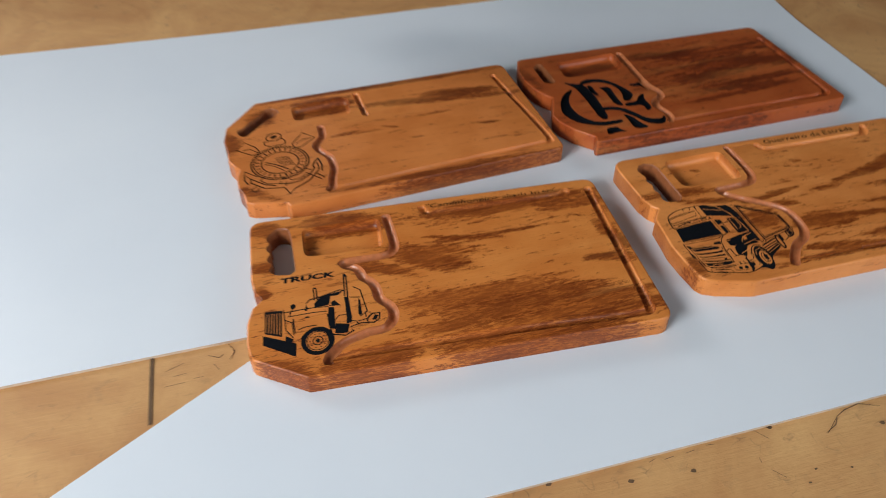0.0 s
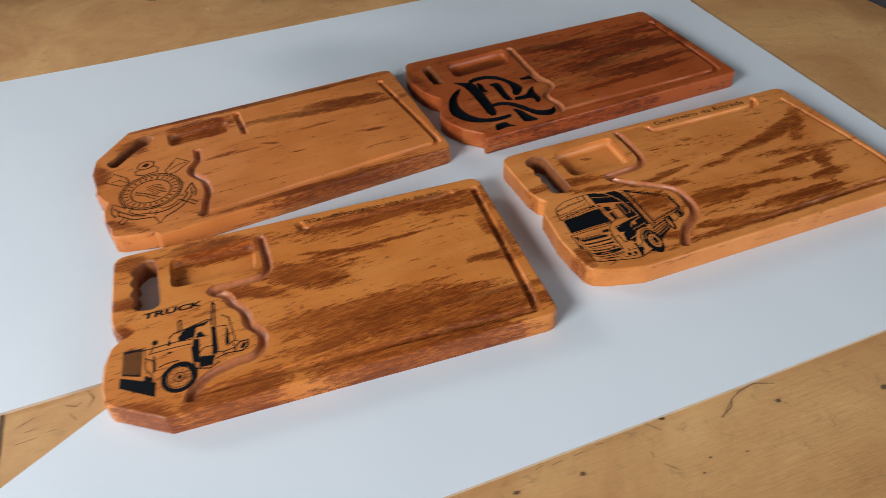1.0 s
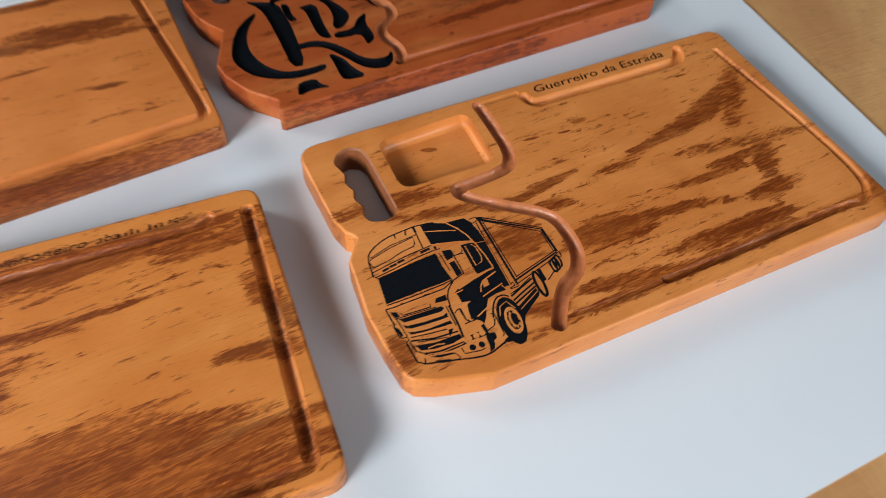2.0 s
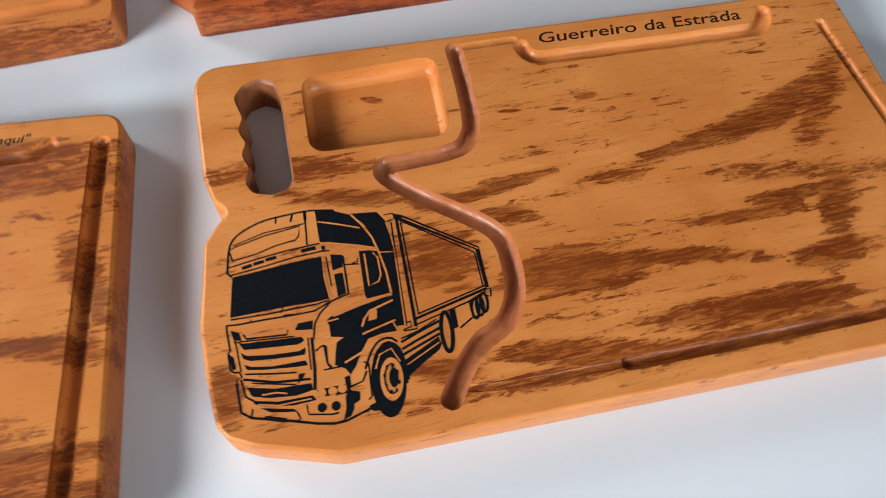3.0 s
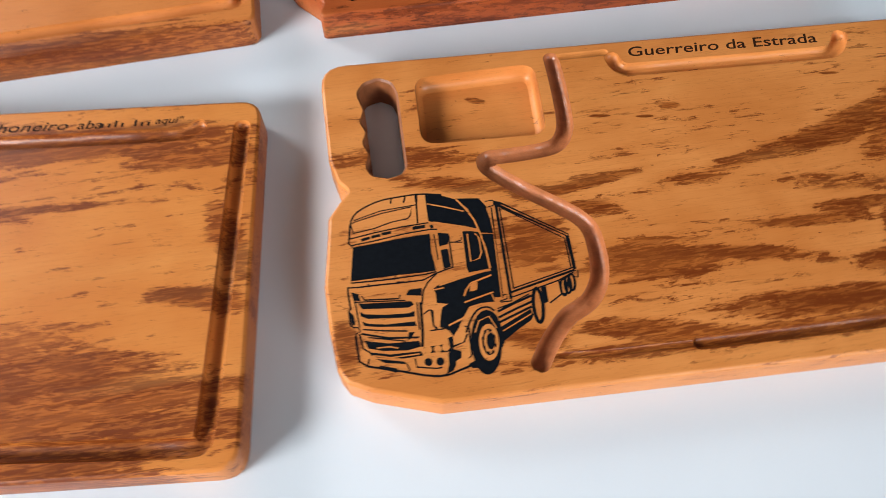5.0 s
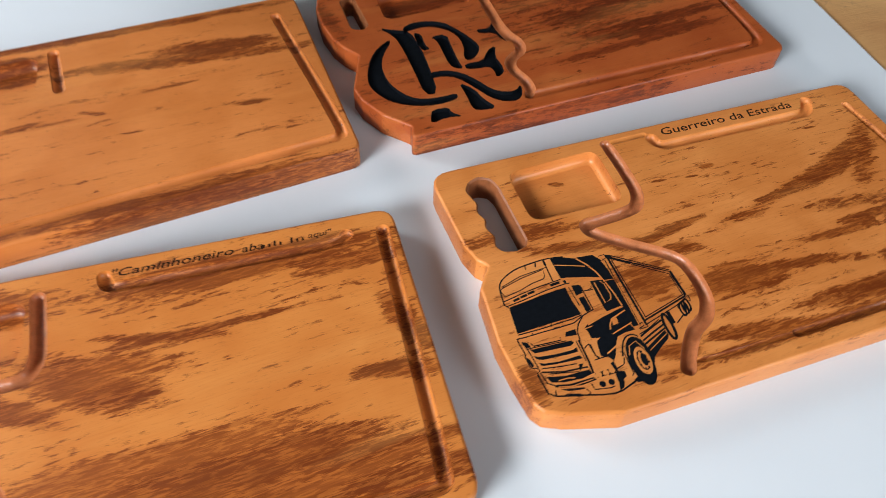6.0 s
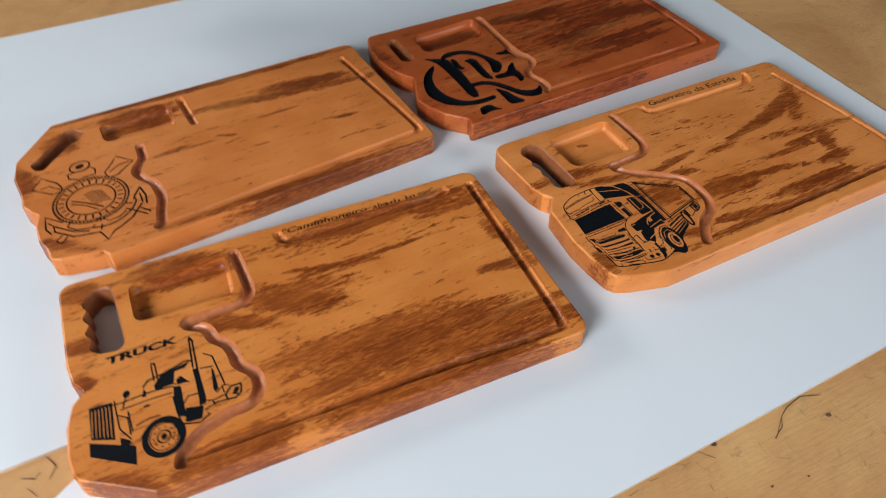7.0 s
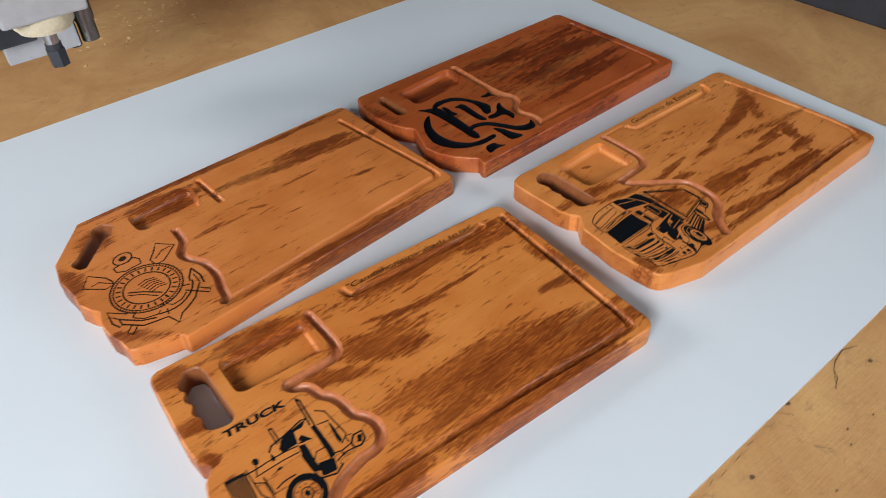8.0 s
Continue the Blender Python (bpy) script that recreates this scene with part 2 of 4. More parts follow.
def volume(me):
    bm = bmesh.new()
    bm.from_mesh(me)
    v = bm.calc_volume(signed=True) * 1e9
    whole = all(len(e.link_faces) == 2 for e in bm.edges)
    bm.free()
    return v, whole


def plough(ob, path, r, z, material):
    """Round-bottomed groove along a path, one stroke of the cutter after another."""
    pts = [path[0]]
    for p in path[1:]:
        d = (p - pts[-1]).length
        if d < 3.2:
            continue
        n = max(1, round(d / 70))
        a = pts[-1]
        pts += [a.lerp(p, (k + 1) / n) for k in range(n)]
    size = volume(ob.data)[0]
    for i in range(len(pts) - 1):
        a, b = pts[i], pts[i + 1]
        old = ob.data
        for tryout in range(4):
            carve(ob, [(ball_end(a, b, r + 0.013 * (i % 5) - 0.031 * tryout, z + 0.017 * tryout), material)])
            now, whole = volume(ob.data)
            if size - 9 * (a - b).length * r - 500 < now < size + 0.01 and whole:
                size = now
                break
            ob.data = old


TOP = 26.0     # board thickness, mm
LONG, WIDE = 455.3, 262.0


def cutting_board(m, label, outline, hole, tray, groove, material, carved=(), groove_r=6.2, scorched=0):
    thing = new("cutting_board")
    thing.empty_display_size = 0.05
    line = rounded(outline, 5)
    levels = [(inset(line, 1.2), 0), (line, 1.2), (line, TOP - 2.6), (inset(line, 0.35), TOP - 1.3), (inset(line, 1.2), TOP - 0.4), (inset(line, 2.4), TOP)]
    body = part("body", loft(levels), material, thing)
    cuts = []
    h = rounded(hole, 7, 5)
    # the cut faces take the wall colour with the shade painted in
    cuts.append((loft([(inset(h, -1.5), TOP + 3), (inset(h, -1.5), TOP + 0.01), (h, TOP - 1.5), (h, -3)][::-1]), SHADED_HOLE_WALL))
    t = rounded(tray, 12, 5)
    cuts.append((loft([(inset(t, 5.5), TOP - 12.5), (inset(t, 3.2), TOP - 11.6), (inset(t, 1.2), TOP - 9), (t, TOP - 4.5), (t, TOP + 3)]), material))
    carve(body, cuts)
    for k, path in enumerate(groove):
        # a path may begin with its own cutter radius and height
        r, lift = path[0] if path[0][0] < 0 else (-groove_r, -0.2)
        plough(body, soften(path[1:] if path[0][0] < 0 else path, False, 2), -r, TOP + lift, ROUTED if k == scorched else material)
    if carved:
        for bm in carved:
            old = body.data
            carve(body, [(bm, BLACK)])
            if max(v.co.z for v in body.data.vertices) > (TOP + 0.5) / 1000 or len(body.data.polygons) < 40:
                print("carving left out")
                body.data = old
    thing.matrix_world = m
    return tagged(thing, label, "cutting board", "boards on the white sheet"), body


class Art:
    """Flat shapes of paint in shallow engraving, on the board's face; mm."""

    def __init__(self, z=TOP + 0.06):
        self.bm, self.z = bmesh.new(), z / 1000

    def fill(self, *pts):
        self.z += 0.0000015
        vs = [self.bm.verts.new((p[0] / 1000, p[1] / 1000, self.z)) for p in pts]
        f = self.bm.faces.new(vs)
        f.normal_update()
        if f.normal.z < 0:
            f.normal_flip()
        bmesh.ops.triangulate(self.bm, faces=[f])
        return self

    def line(self, w, *pts, closed=False, smooth=0):
        self.z += 0.0000015
        p = soften(pts, closed, smooth) if smooth else [Vector(q[:2]) for q in pts]
        n = len(p)
        left, right = [], []
        for i in range(n):
            a = p[i - 1] if (closed or i) else p[i]
            c = p[(i + 1) % n] if (closed or i < n - 1) else p[i]
            d = (c - a)
            d = d.normalized() if d.length > 1e-6 else Vector((1, 0))
            s = Vector((-d.y, d.x)) * (w / 2)
            left.append(self.bm.verts.new(((p[i] + s) / 1000).to_3d() + Vector((0, 0, self.z))))
            right.append(self.bm.verts.new(((p[i] - s) / 1000).to_3d() + Vector((0, 0, self.z))))
        for i in range(n if closed else n - 1):
            j = (i + 1) % n
            self.bm.faces.new((right[i], right[j], left[j], left[i]))
        return self

    def oval(self, w, c, rx, ry, turn=0.0, start=0.0, end=360.0, steps=40):
        pts = []
        full = end - start >= 359.9
        for k in range(steps if full else steps + 1):
            a = radians(start + (end - start) * k / steps)
            q = Vector((rx * math.cos(a), ry * math.sin(a)))
            q.rotate(Matrix.Rotation(radians(turn), 2))
            pts.append((c[0] + q.x, c[1] + q.y))
        return self.line(w, *pts, closed=full) if w else self.fill(*pts)

    def done(self, name, material, parent, label=""):
        """The largest stroke is the part; the other strokes are its pieces."""
        left, islands = set(self.bm.faces), []
        while left:
            todo, got = [left.pop()], []
            while todo:
                f = todo.pop()
                got.append(f)
                for e in f.edges:
                    for g in e.link_faces:
                        if g in left:
                            left.discard(g)
                            todo.append(g)
            islands.append(got)
        islands.sort(key=lambda fs: -sum(f.calc_area() for f in fs))
        whole = None
        for fs in islands:
            bm, seen = bmesh.new(), {}
            for f in fs:
                for v in f.verts:
                    if v not in seen:
                        seen[v] = bm.verts.new(v.co)
                bm.faces.new([seen[v] for v in f.verts])
            ob = part("engraved_stroke" if whole else name, bm, material, whole or parent, "" if whole else label)
            whole = whole or ob
        self.bm.free()
        return whole


def lettering(text, p0, p1, height, material, parent, z=TOP + 0.08, shear=0.0, label="", bold=0.0):
    """Built-in font set from p0 to p1, mm."""
    cu = bpy.data.curves.new("lettering", "FONT")
    cu.body, cu.shear, cu.offset = text, shear, bold
    cu.resolution_u = 3
    ob = new("lettering", cu)
    bpy.context.view_layer.update()
    me = bpy.data.meshes.new_from_object(ob.evaluated_get(bpy.context.evaluated_depsgraph_get()))
    bpy.data.objects.remove(ob)
    xs = [v.co.x for v in me.vertices]
    ys = [v.co.y for v in me.vertices]
    d = Vector(p1) - Vector(p0)
    sx, sy = d.length / (max(xs) - min(xs)), height / (max(ys) - min(ys))
    turn = Matrix.Translation((p0[0] / 1000, p0[1] / 1000, z / 1000)) @ Matrix.Rotation(math.atan2(d.y, d.x), 4, "Z") @ Matrix.Diagonal((sx / 1000, sy / 1000, 1, 1)) @ Matrix.Translation((-min(xs), -min(ys), 0))
    me.transform(turn)
    me.materials.append(material)
    ob = new("lettering", me)
    ob.parent = parent
    return tagged(ob, label) if label else ob


# ---- large structure ----
def slab(name, label, category, x0, y0, z0, x1, y1, z1, material, bevel=0.0):
    bm = bmesh.new()
    box(bm, x0, y0, z0, x1, y1, z1, bevel)
    return tagged(part(name, bm, material), label, category, kind="structure")


slab("floor", "grey concrete workshop floor", "floor", -2.8, -2.9, -0.95, 4, 4.5, -0.9, FLOOR)
slab("wall_back", "plain grey workshop wall", "wall", -2.8, 4.5, -0.95, 4.2, 4.7, 2.5, WALL)
slab("wall_east", "plain grey workshop wall", "wall", 4, -2.7, -0.95, 4.2, 4.5, 2.5, WALL)
W0, W1 = -2.8, -2.6
for name, y0, y1, z0, z1, where in (("wall_west_1", -2.7, -1.95, -0.95, 2.5, "beside the window"), ("wall_west_2", -0.55, 1.6, -0.95, 2.5, "between two windows"), ("wall_west_3", 2.65, 4.5, -0.95, 2.5, "beside the window"),
                                    ("wall_west_4", -1.95, -0.55, -0.95, 0.9, "under the window"), ("wall_west_5", 1.6, 2.65, -0.95, 1.05, "under the window"),
                                    ("lintel_1", -1.95, -0.55, 1.95, 2.5, "over the window"), ("lintel_2", 1.6, 2.65, 2.0, 2.5, "over the window")):
    slab(name, "plain grey workshop wall " + where, "wall", W0, y0, z0, W1, y1, z1, WALL)
slab("wall_front_1", "plain grey workshop wall beside the window", "wall", W0, -2.9, -0.95, 0.9, -2.7, 2.5, WALL)
slab("wall_front_2", "plain grey workshop wall beside the window", "wall", 2.4, -2.9, -0.95, 4.2, -2.7, 2.5, WALL)
slab("wall_front_3", "plain grey workshop wall under the window", "wall", 0.9, -2.9, -0.95, 2.4, -2.7, 0.5, WALL)
slab("lintel_3", "plain grey lintel over the window", "wall", 0.9, -2.9, 1.65, 2.4, -2.7, 2.5, WALL)
slab("ceiling", "grey workshop ceiling", "ceiling", -2.8, -2.9, 2.5, 4.2, 4.7, 2.6, WALL)
slab("machine_bed", "tan worn fibreboard bed of the milling machine", "table", -1.5, -0.75, -0.03, 1.02, 1.9, 0.0, BED.m, 0.002)

# white sheet with a wedge cut into one end
sheet_line = [(0.051, -0.161), (0.364, -0.155), (0.585, -0.146), (0.534, 0.020), (0.565, 0.632), (0.605, 0.935), (0.295, 0.885), (-0.493, 0.876), (-1.25, 0.90), (-1.25, 0.062), (-0.769, 0.086), (-0.513, 0.089), (-0.48, 0.075), (-0.515, 0.053), (-0.700, -0.061), (-0.86, -0.17)]
bm = loft([([Vector((p[0] * 1000, p[1] * 1000)) for p in sheet_line], 0.3), ([Vector((p[0] * 1000, p[1] * 1000)) for p in sheet_line], 4.0)])
bmesh.ops.recalc_face_normals(bm, faces=bm.faces)
sheet = part("white_sheet", bm, SHEET.m)
sheet.data.materials.append(EDGE)
for f in sheet.data.polygons:
    if abs(f.normal.z) < 0.5:
        f.material_index = 1
tagged(sheet, "white laminated sheet lying on the machine bed", "sheet", kind="structure")

# ---- boards ----
TAN = (0.70, 0.252, 0.064)

WOOD_G = wood("oiled_wood_pale", TAN, (0.50, 0.142, 0.024), (0.185, 0.035, 0.0045), [
    ((184.8, 31.9), 38, 6, -7, 0.9), ((231.1, 20.2), 48, 7, -4, 1), ((316.2, 33.8), 51, 8, 2, 1), ((211.1, 74.3), 43, 14, -6, 0.95),
    ((265.2, 74.7), 62, 5, -9, 0.85), ((135.0, 97.1), 22, 18, -26, 0.75), ((55.1, 172.0), 48, 9, -3, 0.75), ((91.3, 146.2), 48, 7, -11, 0.7),
    ((173.8, 137.9), 37, 4, 11, 1), ((178.8, 118.5), 18, 5, -4, 0.7), ((249.2, 135.4), 25, 6, 0, 0.75), ((350.3, 158.0), 55, 8, 11, 1),
    ((383.1, 173.3), 41, 8, 20, 1), ((321.2, 93.1), 35, 4, -1, 0.75), ((354.8, 102.8), 27, 5, 3, 0.75), ((8.7, 39.0), 8, 14, 5, 0.95),
    ((122.2, 32.7), 19, 7, -9, 0.95), ((363.8, 60.0), 24, 8, -0, 0.8), ((337.6, 157.4), 100, 6, 14, 0.9), ((406.2, 170.6), 42, 11, -128, 0.8),
    ((382.2, 95.1), 32, 11, -113, 0.72), ((361.6, 118.8), 62, 8, -5, 0.7), ((283.2, 19.5), 153, 6, 1, 1), ((466.1, 51.4), 44, 9, -118, 0.95),
    ((295.1, 38.0), 59, 7, -0, 0.75),
    ((113.2, 226.9), 6, 2, -18, 1.4), ((251.0, 196.9), 6, 2, 1, 1.3), ((198.4, 193.2), 6, 1.2, -4, 1.1), ((230.6, 189.4), 6, 1, -4, 1.1), ((110.0, 103.9), 7, 1.5, -1, 1.2), ((207.8, 90.8), 15, 1.5, 0, 1.1), ((376.1, 213.3), 6, 1, -3, 1.1)], 1.3, 3, bias=0.05)
WOOD_T = wood("oiled_wood_patched", (0.66, 0.230, 0.050), (0.52, 0.145, 0.024), (0.185, 0.036, 0.0055), [
    ((317.9, 51.9), 112, 30, -9, 1), ((300.2, 5.7), 99, 20, -7, 1), ((425.4, 106.7), 30, 7, -9, 0.85), ((439.1, 148.8), 26, 9, -66, 0.95),
    ((326.6, 230.2), 94, 9, 1, 1), ((370.8, 232.1), 62, 9, 4, 1), ((212.2, 148.8), 51, 16, -27, 0.85), ((145.4, 148.2), 42, 9, -26, 0.85),
    ((121.0, 239.4), 48, 13, -5, 1), ((18.0, 242.3), 17, 12, 5, 0.95), ((16.6, 172.9), 21, 9, -16, 0.9), ((11.0, 131.8), 10, 9, -10, 0.85),
    ((265.8, 177.2), 48, 4, -12, 0.65), ((307.1, 178.3), 63, 3, 2, 0.6), ((124.2, 11.4), 48, 15, 6, 0.95), ((34.5, 8.1), 34, 14, -31, 0.9),
    ((213.6, 38.0), 37, 8, -3, 0.7), ((219.6, 160.3), 48, 9, -6, 0.8), ((335.0, 232.0), 95, 12, 1, 1.15), ((410.0, 215.0), 40, 8, 4, 0.9)], 4.1, 6, bias=0.14)
WOOD_A = wood("oiled_wood_striped", (0.63, 0.208, 0.052), (0.48, 0.135, 0.025), (0.15, 0.028, 0.005), [
    ((316.1, 183.7), 117, 9, -7, 1), ((356.5, 194.8), 59, 11, -8, 1), ((236.9, 251.7), 194, 6, 0, 0.9), ((145.9, 224.0), 46, 15, -9, 1),
    ((44.8, 207.2), 22, 18, 6, 0.85), ((279.8, -3.4), 159, 8, -0, 1), ((161.0, 127.8), 21, 3, 6, 0.95), ((229.5, 127.5), 12, 2.5, -21, 0.95),
    ((373.9, 95.8), 16, 3, -6, 0.9), ((193.7, 125.1), 19, 2, -3, 0.8), ((18.4, 21.2), 35, 8, -36, 0.7), ((-7.0, 151.4), 33, 14, -88, 0.75),
    ((303.1, 144.8), 27, 2, 1, 0.6)], 7.7, 1, bias=0.05, fleck=0.8)
WOOD_F = wood("oiled_wood_red", (0.43, 0.096, 0.022), (0.30, 0.052, 0.010), (0.12, 0.020, 0.004), [
    ((389.9, 150.2), 125, 16, -14, 0.85), ((255.8, 204.1), 72, 12, -8, 0.9), ((321.8, 75.4), 94, 8, -7, 0.85), ((111.9, 215.4), 45, 12, 4, 0.95),
    ((451.4, 177.9), 52, 8, -17, 0.8), ((261.5, 125.1), 50, 10, -21, 0.7), ((216.0, -9.4), 189, 6, -0, 0.65), ((-3.7, 198.3), 35, 10, -79, 0.5), ((300.0, 150.0), 130, 62, 2, 0.42), ((330.0, 90.0), 110, 9, 4, 0.75), ((250.0, 210.0), 90, 6, 2, 0.8), ((380.0, 200.0), 60, 7, 6, 0.8), ((300.0, 60.0), 90, 5, 3, 0.7)], 11.2, 4, bias=0.10)

G_OUT = [(0, WIDE, 20), (3.5, 176.3), (8.3, 158.7), (16.0, 149.8), (9.3, 142.3), (1.3, 130.4), (-0.5, 108.4), (-3.3, 81.0), (-1.5, 52.1), (2.3, 24.9), (7.5, 16.7), (21.5, 10.0), (62.4, -1.7), (LONG, 0, 16), (LONG, WIDE, 16)]
G_HOLE = [(26.9, 233.3), (32.5, 241.2), (42.3, 244.9), (51.6, 240.0), (54.7, 229.8), (55.9, 166.2), (52.9, 160.3), (43.9, 158.1), (32.9, 161.0), (29.6, 168.0), (32.8, 178.1), (28.7, 188.8), (32.2, 197.0), (28.0, 207.0), (31.4, 216.7)]
G_TRAY = [(68.8, 242.4), (159.9, 247.0), (158.0, 181.8), (68.8, 182.4)]
G_GROOVE = [[(173.2, 249.7), (173.9, 224.0), (172.7, 189.7), (169.3, 179.5), (163.4, 171.2), (153.0, 168.5), (140.3, 167.2), (118.3, 166.1), (111.5, 166.2), (110.0, 161.1), (113.5, 155.1), (132.1, 139.0), (160.6, 118.2), (170.8, 107.5), (173.2, 97.6), (173.2, 80.2), (171.6, 71.1), (169.3, 63.5), (161.8, 52.0), (152.1, 47.0), (144.9, 43.8), (131.3, 28.2), (123.2, 15.0)],
    [(-3.4, 2.6), (127.4, 20.8), (150.0, 17.5), (222.0, 17.4)],
    [(-4.6, 3.2), (170.2, 250.4), (190.0, 251.2), (216.0, 251.6)],
    [(-4.4, 0.6), (222.0, 17.4), (326.3, 18.0), (410.9, 20.8), (431.6, 15.8), (447.6, 40.8), (444.1, 126.2), (433.6, 231.0)],
    [(397.8, 247.6), (394.1, 240.6), (388.4, 233.9), (380.2, 232.6), (233.5, 233.0), (226.7, 233.4), (220.5, 238.1), (219.0, 246.9)]]
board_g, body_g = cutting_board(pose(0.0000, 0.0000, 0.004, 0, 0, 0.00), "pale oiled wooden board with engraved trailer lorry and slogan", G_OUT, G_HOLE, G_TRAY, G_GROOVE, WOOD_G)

T_OUT = [(0, WIDE, 16), (0.4, 156.6), (3.7, 134.3), (12.2, 121.5), (1.8, 111.0), (-4.4, 88.3), (-5.2, 61.1), (-2.6, 41.8), (1.3, 35.4), (55.6, 0.7), (LONG, 0, 16), (LONG, WIDE, 16)]
T_HOLE = [(25.0, 233.0), (34.6, 243.1), (46.6, 240.3), (49.3, 229.1), (51.9, 162.9), (45.9, 157.0), (31.0, 159.5), (22.0, 167.0), (27.5, 177.5), (20.0, 187.5), (26.5, 197.5), (19.5, 207.5), (26.0, 217.0), (20.5, 225.0)]
T_TRAY = [(63.3, 236.7), (162.8, 238.4), (160.1, 182.2), (64.1, 182.6)]
T_GROOVE = [[(170.6, 237.7), (171.9, 220.9), (173.3, 192.6), (173.0, 179.1), (168.1, 169.4), (158.6, 165.4), (132.3, 165.5), (113.2, 165.0), (107.4, 163.3), (110.1, 157.7), (122.0, 152.1), (126.7, 143.3), (126.9, 134.6), (137.2, 125.1), (141.6, 110.9), (141.3, 95.6), (150.4, 87.0), (155.5, 76.0), (153.4, 61.9), (146.5, 52.0), (136.1, 48.8), (124.6, 49.5), (118.2, 46.5), (99.6, 41.9), (81.5, 27.1), (77.5, 15.9)],
    [(84.1, 22.3), (270.4, 20.0), (424.0, 14.2), (433.4, 15.0), (435.9, 22.2), (442.0, 215.0), (442.8, 238.5)],
    [(412.1, 241.2), (404.6, 236.1), (389.4, 234.5), (228.9, 234.1), (220.6, 237.2), (219.2, 248.5)]]
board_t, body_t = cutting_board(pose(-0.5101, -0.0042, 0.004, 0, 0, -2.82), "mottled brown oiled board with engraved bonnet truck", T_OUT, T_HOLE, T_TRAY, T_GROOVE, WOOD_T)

A_OUT = [(41.8, 256.4), (-6.5, 196.3), (-12.9, 162.7), (-9.4, 125.7), (-10.7, 110.0), (-3.3, 91.2), (2.9, 84.3), (-2.9, 63.2), (-2.8, 39.9), (2.4, 24.2), (3.8, 7.1), (13.1, 1.6), (47.6, -6.8), (54.8, -8.0), (57.9, -17.5), (LONG, 0, 12), (LONG, WIDE, 16)]
A_HOLE = [(74.5, 221.4), (65.9, 232.6), (54.1, 231.6), (45.3, 216.1), (27.5, 198.5), (18.2, 187.9), (7.8, 181.4), (12.5, 169.0), (19.2, 165.4), (35.3, 182.8), (53.9, 202.2), (66.2, 208.2)]
A_TRAY = [(93.6, 226.2), (185.6, 233.7), (179.7, 181.5), (93.1, 185.1)]
A_GROOVE = [[(198.9, 235.3), (200.2, 202.3), (201.0, 172.8)], [(128.8, 157.4), (128.5, 144.2), (127.2, 130.8), (120.4, 121.4), (112.7, 111.7), (116.0, 97.6), (121.5, 89.6), (127.5, 79.9), (129.2, 63.5), (129.0, 49.3), (125.9, 36.7), (121.9, 26.5), (119.5, 7.7), (113.3, 2.7)],
    [(122.4, 2.6), (427.0, 20.6), (441.9, 20.6), (446.0, 31.2), (427.4, 227.0)]]
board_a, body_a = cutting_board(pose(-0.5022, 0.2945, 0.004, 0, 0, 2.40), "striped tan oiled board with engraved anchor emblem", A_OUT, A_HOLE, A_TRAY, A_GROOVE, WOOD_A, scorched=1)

F_OUT = [(0, WIDE, 12), (-11.1, 225.9), (-12.8, 194.0), (-8.3, 163.9), (-0.4, 144.5), (10.6, 128.3), (-9.0, 78.9), (-5.9, 59.4), (6.8, 33.3), (29.2, 8.6), (24.0, -6.4), (LONG, 0, 12), (LONG, WIDE, 14)]
F_HOLE = [(17.6, 227.6), (27.1, 236.6), (32.8, 234.6), (34.5, 176.7), (28.2, 170.3), (16.5, 176.0)]
F_TRAY = [(58.4, 232.6), (168.6, 239.9), (162.4, 184.8), (55.2, 178.3)]
F_GROOVE = [[(176.0, 232.8), (171.4, 138.6), (173.1, 122.3), (174.5, 113.6), (180.4, 100.9), (177.7, 84.4), (162.2, 75.8), (155.3, 66.3), (156.4, 51.9), (162.2, 37.6), (158.9, 16.8)], [(155.4, 15.8), (413.5, 18.2), (430.9, 18.0), (439.1, 32.4), (441.3, 213.8)]]


def carved_shape(*pts, depth=4.0):
    line = soften(pts, True, 1)
    if area2(line) < 0:
        line.reverse()
    return loft([(line, TOP - depth), (line, TOP + 3)])


